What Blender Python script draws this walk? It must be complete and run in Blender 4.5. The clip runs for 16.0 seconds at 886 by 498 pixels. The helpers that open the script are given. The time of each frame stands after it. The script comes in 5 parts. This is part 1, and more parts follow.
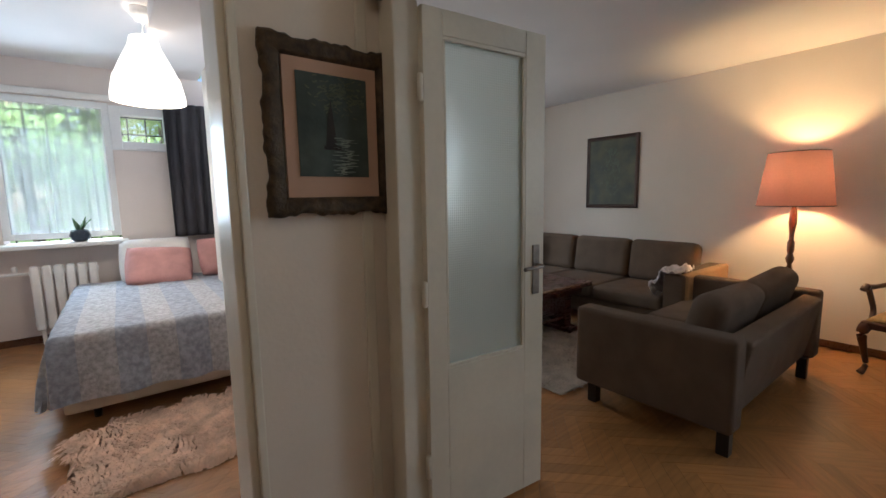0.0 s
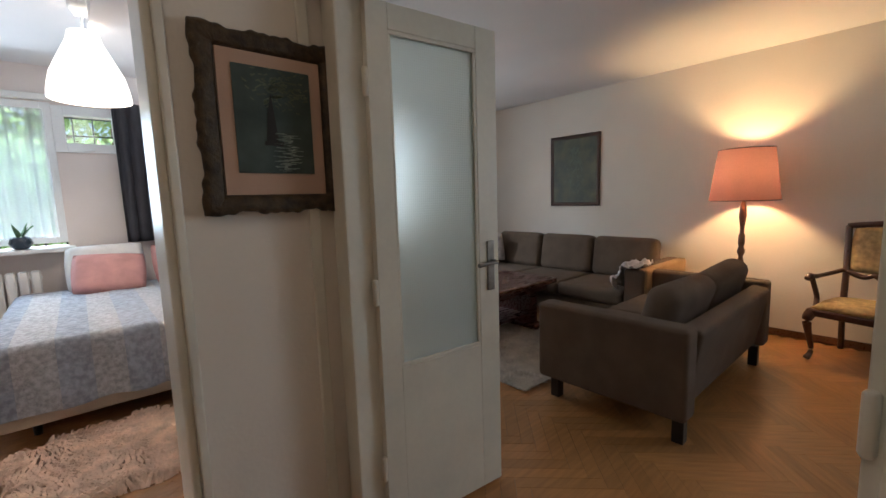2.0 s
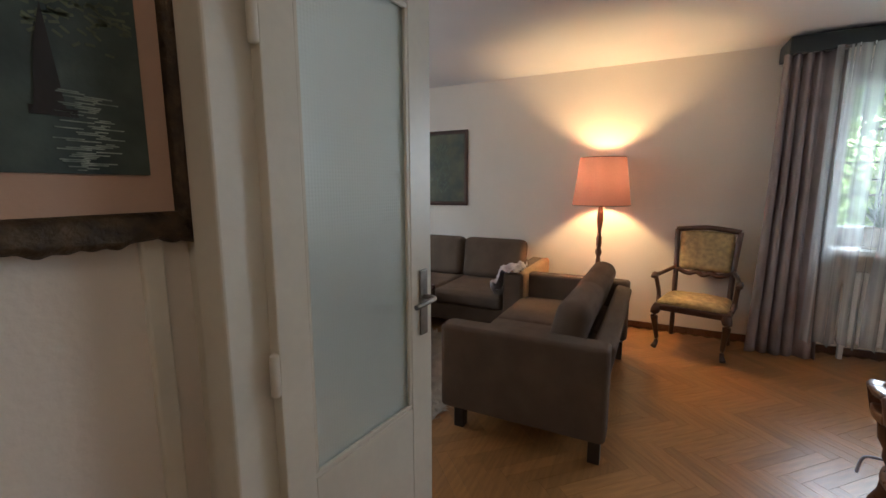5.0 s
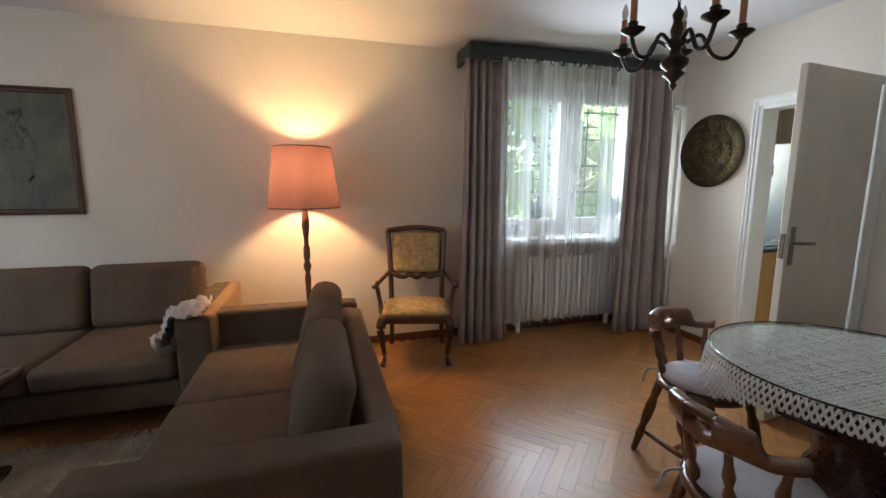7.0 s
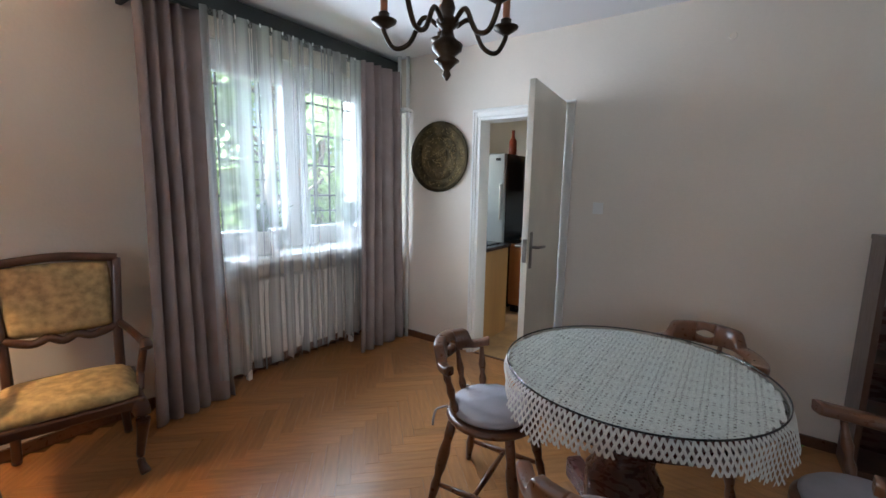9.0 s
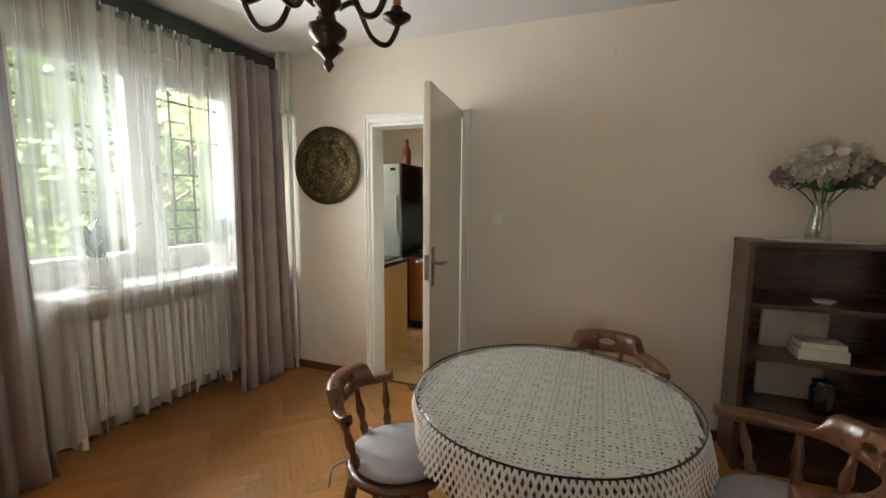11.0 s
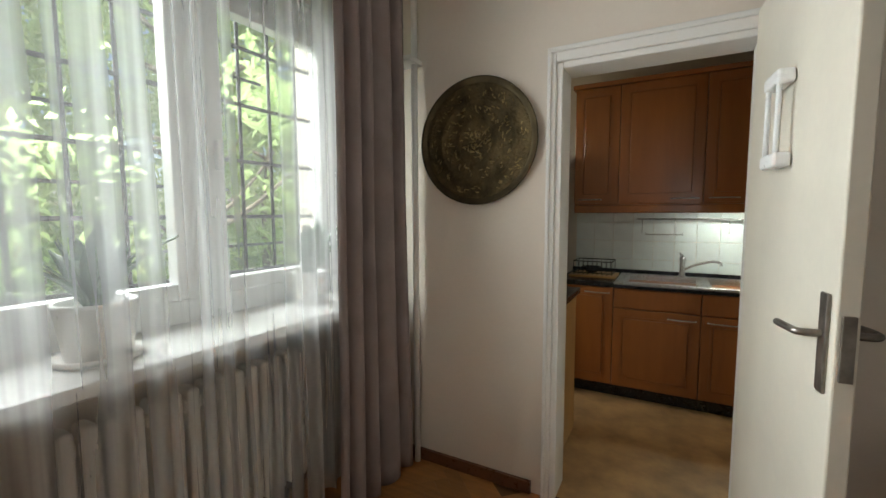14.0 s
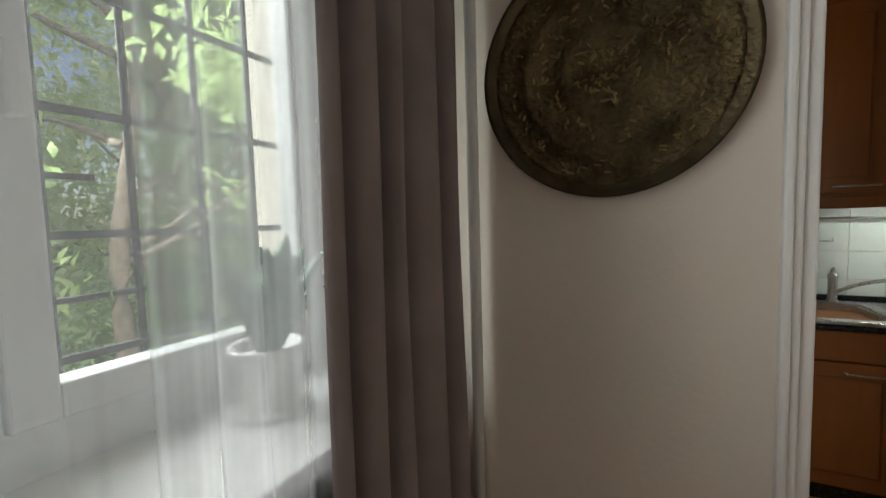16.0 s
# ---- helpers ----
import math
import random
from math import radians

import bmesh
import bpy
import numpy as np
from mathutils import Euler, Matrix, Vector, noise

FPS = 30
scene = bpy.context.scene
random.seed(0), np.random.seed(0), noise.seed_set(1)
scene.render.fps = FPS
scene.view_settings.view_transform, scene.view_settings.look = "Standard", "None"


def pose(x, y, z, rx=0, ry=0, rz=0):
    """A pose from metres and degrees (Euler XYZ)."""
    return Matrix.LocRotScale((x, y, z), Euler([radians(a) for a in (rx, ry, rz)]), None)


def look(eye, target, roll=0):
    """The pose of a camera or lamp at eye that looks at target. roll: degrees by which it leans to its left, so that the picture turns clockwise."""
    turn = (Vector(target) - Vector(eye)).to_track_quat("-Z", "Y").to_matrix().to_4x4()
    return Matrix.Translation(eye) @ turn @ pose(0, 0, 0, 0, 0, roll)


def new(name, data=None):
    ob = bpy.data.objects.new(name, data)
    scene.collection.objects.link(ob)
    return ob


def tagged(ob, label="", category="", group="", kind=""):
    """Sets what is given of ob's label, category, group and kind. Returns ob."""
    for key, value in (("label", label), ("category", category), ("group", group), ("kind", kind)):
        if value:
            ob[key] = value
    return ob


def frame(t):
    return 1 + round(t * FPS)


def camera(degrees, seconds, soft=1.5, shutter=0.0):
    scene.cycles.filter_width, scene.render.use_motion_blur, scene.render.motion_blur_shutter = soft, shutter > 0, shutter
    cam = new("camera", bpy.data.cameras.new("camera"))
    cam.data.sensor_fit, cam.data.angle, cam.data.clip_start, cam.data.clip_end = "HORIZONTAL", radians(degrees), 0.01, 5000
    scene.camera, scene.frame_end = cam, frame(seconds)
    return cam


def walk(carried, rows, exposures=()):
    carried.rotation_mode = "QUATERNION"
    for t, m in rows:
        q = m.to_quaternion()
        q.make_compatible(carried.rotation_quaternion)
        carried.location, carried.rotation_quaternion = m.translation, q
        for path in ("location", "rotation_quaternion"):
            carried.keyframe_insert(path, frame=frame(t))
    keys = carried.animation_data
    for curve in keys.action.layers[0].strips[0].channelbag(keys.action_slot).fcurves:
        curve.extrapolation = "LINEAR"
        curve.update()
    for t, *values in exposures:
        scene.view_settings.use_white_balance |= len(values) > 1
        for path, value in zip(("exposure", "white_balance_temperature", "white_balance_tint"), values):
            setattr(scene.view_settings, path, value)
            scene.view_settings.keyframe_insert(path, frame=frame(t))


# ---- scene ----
cam = camera(93.3, 16.0)
PATH = [
    (0, (1.179, 0.23, 1.364), (2.385, 1.806, 1.117), -1.0),
    (0.5, (1.195, 0.214, 1.347), (2.392, 1.799, 1.109), -1.4),
    (1, (1.214, 0.204, 1.344), (2.457, 1.753, 1.106), -1.7),
    (1.5, (1.271, 0.186, 1.326), (2.548, 1.706, 1.082), -1.6),
    (2, (1.258, 0.189, 1.34), (2.56, 1.689, 1.099), -1.8),
    (2.5, (1.222, 0.226, 1.363), (2.542, 1.71, 1.126), -1.8),
    (3, (1.221, 0.276, 1.358), (2.554, 1.748, 1.122), -1.6),
    (5.5, (1.58, 0.913, 1.425), (3.48, 1.46, 1.126), -0.1),
    (6, (1.77, 1.054, 1.415), (3.745, 1.168, 1.121), -0.3),
    (6.5, (2.053, 1.142, 1.404), (4.012, 0.867, 1.111), 0.0),
    (7, (2.347, 1.132, 1.407), (4.243, 0.571, 1.105), 0.1),
    (7.5, (2.611, 1.077, 1.396), (4.397, 0.228, 1.094), 0.3),
    (8, (2.804, 0.99, 1.405), (4.449, -0.105, 1.101), 0.4),
    (8.5, (2.949, 0.956, 1.419), (4.372, -0.417, 1.117), 0.7),
    (9, (3.039, 0.927, 1.432), (4.169, -0.698, 1.142), 1.1),
    (9.5, (3.094, 0.915, 1.438), (3.911, -0.89, 1.171), 1.3),
    (12, (3.339, 0.475, 1.429), (4.032, -1.387, 1.198), 0.4),
    (12.5, (3.566, 0.33, 1.408), (4.375, -1.486, 1.186), 0.1),
    (13, (3.817, 0.112, 1.398), (4.681, -1.678, 1.178), 0.3),
    (13.5, (4.072, -0.081, 1.358), (4.987, -1.85, 1.169), -0.2),
    (14, (4.368, -0.23, 1.353), (5.326, -1.977, 1.182), -0.2),
    (14.5, (4.628, -0.432, 1.368), (5.625, -2.157, 1.192), -0.0),
    (15, (4.832, -0.622, 1.343), (5.883, -2.318, 1.202), -0.6),
    (15.5, (5.027, -0.786, 1.359), (6.068, -2.488, 1.225), -1.2),
    (16, (5.091, -1.02, 1.351), (6.013, -2.788, 1.209), -1.6),
]
EXPOSURES = [(0.0, 0.4, 6000, 10), (5.5, 0.62, 5900, 10), (8.0, 0.48, 6200, 10), (9.5, 0.75, 5550, 12), (12.0, 0.68, 8300, 10), (13.0, 0.52, 7900, 10), (14.5, -0.22, 6900, 11), (16.0, -0.6, 7050, 12)]
walk(cam, [(t, look(eye, target, roll)) for t, eye, target, roll in PATH], EXPOSURES)

# ---- world, sun, large lights ----
world = bpy.data.worlds.new("sky")
scene.world = world
world.use_nodes = True
sky = world.node_tree.nodes.new("ShaderNodeTexSky")
sky.sky_type, sky.sun_disc, sky.sun_elevation, sky.sun_rotation = "NISHITA", False, radians(61.6), radians(304)
world.node_tree.links.new(sky.outputs[0], world.node_tree.nodes["Background"].inputs[0])
world.node_tree.nodes["Background"].inputs[1].default_value = 0.15


BY = 5.85


def lamp(name, kind, energy, colour, m, **more):
    data = bpy.data.lights.new(name, kind)
    data.energy, data.color = energy, colour
    if kind == "AREA":
        data.shape, data.size, data.size_y, data.spread = "RECTANGLE", more["w"], more["h"], radians(more.get("spread", 180))
    elif kind == "POINT":
        data.shadow_soft_size = more["r"]
    elif kind == "SUN":
        data.angle = radians(more["a"])
    ob = new(name, data)
    ob.matrix_world = m
    return ob


lamp("sun", "SUN", 5.0, (1.0, 0.94, 0.84), look((0, 0, 20), (9, -6, 0)), a=8)
lamp("daylight_living", "AREA", 14, (0.84, 0.93, 1.0), look((5.5, -1.05, 1.65), (3.0, -1.05, 1.65)), w=1.0, h=1.3, spread=140)
lamp("skylight_living", "AREA", 540, (0.82, 0.93, 1.0), look((8.2, -1.1, 3.2), (6.0, -1.2, 1.6)), w=3.6, h=3.0)
# Fill for the sofa end from the added, unseen north window.
lamp("north_fill", "AREA", 17, (0.88, 0.94, 1.0), look((3.7, 4.66, 1.62), (3.8, 2.0, 1.2)), w=1.3, h=1.1)
lamp("skylight_bedroom", "AREA", 480, (0.7, 0.87, 1.0), look((0.75, 7.4, 4.3), (0.8, 5.9, 1.6)), w=2.6, h=1.6)
lamp("daylight_bedroom", "AREA", 16, (0.72, 0.88, 1.0), look((0.72, BY - 0.10, 1.7), (0.72, 3.0, 1.7)), w=0.7, h=1.1, spread=140)
# Warm fill added for the kitchen, at an opening that is out of view.
lamp("kitchen_fill", "AREA", 3.0, (1.0, 0.86, 0.68), look((5.9, -2.9, 1.7), (4.4, -3.2, 1.0)), w=0.5, h=0.9)
lamp("floor_lamp_bulb", "POINT", 35, (1.0, 0.65, 0.29), pose(5.68, 1.235, 1.49), r=0.05)
lamp("pendant_bulb", "POINT", 17, (1.0, 0.84, 0.66), pose(1.41, 4.0, 2.16), r=0.04)
lamp("under_cabinet_tube", "AREA", 4.2, (0.84, 1.0, 0.94), look((3.82, -3.78, 1.37), (3.82, -3.8, 0.5)), w=0.8, h=0.05)
# Fill added to brighten the hall; no ceiling lamp is seen or modelled.
lamp("hall_fill", "POINT", 4.5, (1.0, 0.82, 0.62), pose(0.9, 0.4, 2.3), r=0.12)

# ---- materials ----
def mat(name, colour, rough=0.6, vary=0.12, scale=8.0, bump=0.1, fine=90.0, metal=0.0, stretch=(1, 1, 1), each=0.0, coat=0.0, second=None):
    """A surface with stains at one scale and grain at another; each: how far single pieces differ."""
    m = bpy.data.materials.new(name)
    m.use_nodes = True
    t = m.node_tree
    n, l = t.nodes, t.links
    p = n["Principled BSDF"]
    co, mp = n.new("ShaderNodeTexCoord"), n.new("ShaderNodeMapping")
    mp.inputs["Scale"].default_value = stretch
    l.new(co.outputs["Object"], mp.inputs[0])
    big, small = n.new("ShaderNodeTexNoise"), n.new("ShaderNodeTexNoise")
    for q, s in ((big, scale), (small, fine)):
        q.inputs["Scale"].default_value, q.inputs["Detail"].default_value = s, 5
        l.new(mp.outputs[0], q.inputs["Vector"])
    mix = n.new("ShaderNodeMix")
    mix.data_type = "RGBA"
    dark = second or tuple(c * (1 - 2.2 * vary) for c in colour)
    mix.inputs[6].default_value = (*dark, 1)
    mix.inputs[7].default_value = (*(min(1, c * (1 + vary * 0.6)) for c in colour), 1)
    add = n.new("ShaderNodeMath")
    add.operation = "MULTIPLY_ADD"
    l.new(small.outputs[0], add.inputs[0])
    add.inputs[1].default_value = 0.45
    ramp = n.new("ShaderNodeMapRange")
    ramp.inputs[1].default_value, ramp.inputs[2].default_value = 0.35, 0.65
    ramp.inputs[3].default_value, ramp.inputs[4].default_value = 0.0, 0.75
    l.new(big.outputs[0], ramp.inputs[0])
    l.new(ramp.outputs[0], add.inputs[2])
    l.new(add.outputs[0], mix.inputs[0])
    out = mix.outputs[2]
    if each:
        info, hsv, mr = n.new("ShaderNodeObjectInfo"), n.new("ShaderNodeHueSaturation"), n.new("ShaderNodeMapRange")
        geo, sm = n.new("ShaderNodeNewGeometry"), n.new("ShaderNodeMath")
        sm.operation = "ADD"
        l.new(info.outputs["Random"], sm.inputs[0])
        l.new(geo.outputs["Random Per Island"], sm.inputs[1])
        fr = n.new("ShaderNodeMath")
        fr.operation = "FRACT"
        l.new(sm.outputs[0], fr.inputs[0])
        mr.inputs[3].default_value, mr.inputs[4].default_value = 1 - each, 1 + each
        l.new(fr.outputs[0], mr.inputs[0])
        l.new(mr.outputs[0], hsv.inputs["Value"])
        l.new(out, hsv.inputs["Color"])
        out = hsv.outputs[0]
    l.new(out, p.inputs["Base Color"])
    p.inputs["Metallic"].default_value = metal
    rr = n.new("ShaderNodeMapRange")
    rr.inputs[3].default_value, rr.inputs[4].default_value = max(0.02, rough - 0.1), min(1, rough + 0.1)
    l.new(small.outputs[0], rr.inputs[0])
    l.new(rr.outputs[0], p.inputs["Roughness"])
    p.inputs["Coat Weight"].default_value, p.inputs["Coat Roughness"].default_value = coat, 0.15
    if bump:
        b = n.new("ShaderNodeBump")
        b.inputs["Strength"].default_value, b.inputs["Distance"].default_value = bump, 0.01
        l.new(small.outputs[0], b.inputs["Height"])
        l.new(b.outputs[0], p.inputs["Normal"])
    return m


def sheer(name, colour, clear, through_light=0.6, gather=0.0):
    """Cloth or paper that lets light through; clear: the share of it that is holes; gather: how far that differs from pleat to pleat."""
    m = bpy.data.materials.new(name)
    m.use_nodes = True
    n, l = m.node_tree.nodes, m.node_tree.links
    n.remove(n["Principled BSDF"])
    d, tr, tp, m1, m2 = (n.new("ShaderNode" + k) for k in ("BsdfDiffuse", "BsdfTranslucent", "BsdfTransparent", "MixShader", "MixShader"))
    co, tx, mx = n.new("ShaderNodeTexCoord"), n.new("ShaderNodeTexNoise"), n.new("ShaderNodeMix")
    mx.data_type = "RGBA"
    tx.inputs["Scale"].default_value = 60
    l.new(co.outputs["Object"], tx.inputs["Vector"])
    l.new(tx.outputs[0], mx.inputs[0])
    mx.inputs[6].default_value, mx.inputs[7].default_value = (*(c * 0.88 for c in colour), 1), (*colour, 1)
    l.new(mx.outputs[2], d.inputs[0])
    l.new(mx.outputs[2], tr.inputs[0])
    m1.inputs[0].default_value, m2.inputs[0].default_value = through_light, clear
    l.new(d.outputs[0], m1.inputs[1])
    l.new(tr.outputs[0], m1.inputs[2])
    l.new(m1.outputs[0], m2.inputs[1])
    l.new(tp.outputs[0], m2.inputs[2])
    if gather:
        mp, pleat, share = n.new("ShaderNodeMapping"), n.new("ShaderNodeTexNoise"), n.new("ShaderNodeMapRange")
        mp.inputs["Scale"].default_value = (0.0, 1.0, 0.02)
        pleat.inputs["Scale"].default_value, pleat.inputs["Detail"].default_value = 17.0, 3.0
        share.inputs[1].default_value, share.inputs[2].default_value = 0.40, 0.60
        share.inputs[3].default_value, share.inputs[4].default_value = clear - gather, clear + gather
        l.new(co.outputs["Object"], mp.inputs[0])
        l.new(mp.outputs[0], pleat.inputs["Vector"])
        l.new(pleat.outputs[0], share.inputs[0])
        l.new(share.outputs[0], m2.inputs[0])
    l.new(m2.outputs[0], n["Material Output"].inputs[0])
    return m


def glassy(name, rough=0.0, tint=(1, 1, 1), gloss=0.08):
    m = bpy.data.materials.new(name)
    m.use_nodes = True
    n, l = m.node_tree.nodes, m.node_tree.links
    n.remove(n["Principled BSDF"])
    tp, g, mx = n.new("ShaderNodeBsdfTransparent"), n.new("ShaderNodeBsdfGlossy"), n.new("ShaderNodeMixShader")
    tp.inputs[0].default_value = (*tint, 1)
    g.inputs["Roughness"].default_value = 0.05 + rough
    mx.inputs[0].default_value = gloss
    l.new(tp.outputs[0], mx.inputs[1])
    l.new(g.outputs[0], mx.inputs[2])
    l.new(mx.outputs[0], n["Material Output"].inputs[0])
    return m


def frosted(name):
    m = bpy.data.materials.new(name)
    m.use_nodes = True
    n, l = m.node_tree.nodes, m.node_tree.links
    p = n["Principled BSDF"]
    p.inputs["Transmission Weight"].default_value, p.inputs["Roughness"].default_value, p.inputs["IOR"].default_value = 0.6, 0.42, 1.3
    p.inputs["Base Color"].default_value = (0.8, 0.86, 0.82, 1)
    co, xyz, b = n.new("ShaderNodeTexCoord"), n.new("ShaderNodeSeparateXYZ"), n.new("ShaderNodeBump")
    l.new(co.outputs["Object"], xyz.inputs[0])

    def math_node(kind, a, c):
        q = n.new("ShaderNodeMath")
        q.operation = kind
        l.new(a, q.inputs[0])
        if isinstance(c, float):
            q.inputs[1].default_value = c
        elif c is not None:
            l.new(c, q.inputs[1])
        return q.outputs[0]

    waves = [math_node("SINE", math_node("MULTIPLY", math_node(k, xyz.outputs[0], xyz.outputs[2]), 330.0), None) for k in ("ADD", "SUBTRACT")]
    b.inputs["Strength"].default_value, b.inputs["Distance"].default_value = 0.12, 0.004
    l.new(math_node("MULTIPLY", waves[0], waves[1]), b.inputs["Height"])
    l.new(b.outputs[0], p.inputs["Normal"])
    return m


def glow(name, colour, strength):
    m = bpy.data.materials.new(name)
    m.use_nodes = True
    p = m.node_tree.nodes["Principled BSDF"]
    p.inputs["Base Color"].default_value = (*colour, 1)
    p.inputs["Emission Color"].default_value, p.inputs["Emission Strength"].default_value = (*colour, 1), strength
    return m


WALL = mat("wall_plaster", (0.78, 0.705, 0.615), 0.85, 0.04, 1.2, 0.12, 60)
BWALL = mat("bedroom_plaster", (0.76, 0.68, 0.64), 0.85, 0.04, 1.2, 0.12, 60)
CEIL = mat("ceiling_paint", (0.78, 0.76, 0.76), 0.9, 0.03, 1.0, 0.08, 60)
DOORP = mat("cream_gloss_paint", (0.74, 0.70, 0.60), 0.35, 0.06, 2.5, 0.06, 40)
WHITE = mat("white_paint", (0.8, 0.79, 0.76), 0.4, 0.04, 3, 0.04, 50)
PVC = mat("white_plastic", (0.82, 0.83, 0.83), 0.3, 0.02, 3, 0.0, 50)
PARQ = mat("oak_parquet", (0.37, 0.17, 0.056), 0.32, 0.12, 5, 0.05, 55, stretch=(1, 9, 1), each=0.15, coat=0.1)
SUB = mat("parquet_joint", (0.14, 0.07, 0.03), 0.7, 0.1, 8)
TILEF = mat("kitchen_vinyl", (0.50, 0.31, 0.14), 0.45, 0.2, 5, 0.05, 30)
FAB = mat("brown_woven_fabric", (0.125, 0.083, 0.055), 0.95, 0.12, 6, 0.5, 420)
ARMTAN = mat("arm_side_tan", (0.36, 0.23, 0.12), 0.9, 0.1, 6, 0.4, 400)
BLACKW = mat("black_wood", (0.018, 0.014, 0.012), 0.35, 0.1, 6, 0.05)
DARKW = mat("dark_stained_wood", (0.075, 0.032, 0.02), 0.32, 0.25, 5, 0.08, 60, stretch=(1, 1, 0.2), coat=0.3)
MAHOG = mat("mahogany_veneer", (0.07, 0.02, 0.016), 0.28, 0.25, 4, 0.05, 50, stretch=(0.2, 1, 1), coat=0.3)
CHAIRW = mat("brown_turned_wood", (0.14, 0.055, 0.025), 0.3, 0.25, 6, 0.06, 50, coat=0.35)
CHERRY = mat("cherry_cabinet_wood", (0.34, 0.115, 0.03), 0.34, 0.18, 3, 0.05, 40, stretch=(1, 1, 0.15), coat=0.2)
PINE = mat("light_beech_panel", (0.55, 0.31, 0.11), 0.45, 0.15, 3, 0.05, 40, stretch=(1, 1, 0.15))
GOLDF = mat("gold_damask", (0.46, 0.33, 0.15), 0.85, 0.22, 26, 0.3, 300)
CURT = mat("mauve_curtain_cloth", (0.31, 0.25, 0.24), 0.9, 0.1, 5, 0.25, 500)
DCURT = mat("charcoal_curtain_cloth", (0.05, 0.048, 0.055), 0.9, 0.1, 5, 0.25, 500)
NET = sheer("white_voile", (0.93, 0.94, 0.95), 0.66, 0.7, 0.14)
BNET = sheer("bedroom_voile", (0.88, 0.9, 0.94), 0.55, 0.6)
VAL = mat("dark_valance_wood", (0.02, 0.026, 0.026), 0.4, 0.15, 6, 0.05)
IRON = mat("black_iron", (0.02, 0.02, 0.022), 0.5, 0.1, 10, 0.1, metal=0.6)
BRONZE = mat("dark_bronze", (0.06, 0.042, 0.028), 0.35, 0.3, 14, 0.15, 70, metal=0.85)
BRASS = mat("patinated_brass", (0.085, 0.064, 0.034), 0.34, 0.35, 7, 0.35, 60, metal=0.9)
BRASSD = mat("embossed_brass", (0.125, 0.092, 0.045), 0.33, 0.4, 9, 0.9, 70, metal=0.9)
STEEL = mat("brushed_steel", (0.55, 0.56, 0.57), 0.28, 0.06, 5, 0.03, 200, metal=1.0)
SILVER = mat("fridge_silver", (0.42, 0.47, 0.5), 0.35, 0.04, 3, 0.02, 200, metal=0.7)
NICKEL = mat("worn_nickel", (0.30, 0.27, 0.24), 0.4, 0.2, 20, 0.05, metal=0.9)
BLACKP = mat("black_laminate", (0.014, 0.015, 0.018), 0.25, 0.1, 20, 0.02)
LACE = mat("white_lace", (0.66, 0.645, 0.61), 0.9, 0.08, 60, 0.5, 300)
CUSH = mat("grey_seat_pad", (0.42, 0.40, 0.43), 0.95, 0.06, 10, 0.3, 300)
FRAMEG = mat("dark_carved_gilt", (0.075, 0.047, 0.023), 0.5, 0.35, 30, 0.5, 90, metal=0.3)
MATB = mat("pinkish_mount_board", (0.50, 0.33, 0.24), 0.9, 0.05, 4, 0.05)
SEA = mat("sea_painting", (0.055, 0.075, 0.062), 0.6, 0.3, 7, 0.1, 40, second=(0.008, 0.018, 0.018))
WOODP = mat("woodland_painting", (0.085, 0.085, 0.035), 0.5, 0.3, 6, 0.1, 40, second=(0.012, 0.02, 0.013))
PAINTL = mat("pale_brushwork", (0.34, 0.38, 0.31), 0.6, 0.3, 25, 0.2, 60, second=(0.05, 0.075, 0.065))
PAINTD = mat("dim_brushwork", (0.11, 0.13, 0.075), 0.6, 0.3, 25, 0.2, 60, second=(0.04, 0.05, 0.03))
BRASSH = mat("worn_brass_highlight", (0.30, 0.22, 0.10), 0.3, 0.3, 20, 0.4, 80, metal=0.9)
SHADE = sheer("pink_lampshade", (0.50, 0.23, 0.19), 0.0, 0.055)
PSHADE = glow("lit_white_shade", (1.0, 0.93, 0.84), 1.1)
BEDSP = mat("blue_grey_bedspread", (0.38, 0.41, 0.48), 0.9, 0.2, 30, 0.4, 160)
BEDST = mat("pale_bedspread_stripe", (0.48, 0.48, 0.50), 0.9, 0.2, 40, 0.4, 160)
MATTR = mat("cream_bed_base", (0.62, 0.50, 0.38), 0.85, 0.05, 5, 0.2, 200)
PINKC = mat("pink_velvet", (0.60, 0.31, 0.29), 0.9, 0.1, 8, 0.3, 200)
LINEN = mat("white_linen", (0.75, 0.73, 0.71), 0.9, 0.06, 10, 0.2, 200)
SHAG = mat("peach_shag_fur", (0.88, 0.62, 0.47), 0.95, 0.14, 12, 0.3, 100)
RUG = mat("cream_shag_rug", (0.55, 0.49, 0.42), 0.95, 0.16, 9, 0.8, 120)
POT = mat("white_ceramic", (0.78, 0.76, 0.72), 0.3, 0.04, 8, 0.0)
DPOT = mat("dark_blue_ceramic", (0.02, 0.03, 0.045), 0.25, 0.1, 8, 0.0)
LEAF = mat("house_plant_leaf", (0.06, 0.13, 0.05), 0.5, 0.2, 20, 0.1)
TREEL = sheer("tree_leaves", (0.43, 0.56, 0.25), 0.0, 0.5)
HEDGE = sheer("hedge_leaves", (0.45, 0.60, 0.32), 0.0, 0.5)
BARK = mat("pale_bark", (0.20, 0.16, 0.12), 0.9, 0.3, 14, 0.8, 60)
GRASS = mat("lawn", (0.16, 0.25, 0.07), 0.95, 0.3, 3, 0.6, 80)
FACADE = mat("outer_render", (0.45, 0.42, 0.38), 0.9, 0.1, 2, 0.2)
GLASS = glassy("clear_glass")
VASE = glassy("vase_glass", 0.05, (0.86, 0.9, 0.88), 0.18)
FROST = frosted("pebbled_glass")
TILEW = mat("white_wall_tile", (0.74, 0.80, 0.80), 0.18, 0.04, 5, 0.02, 30, each=0.04)
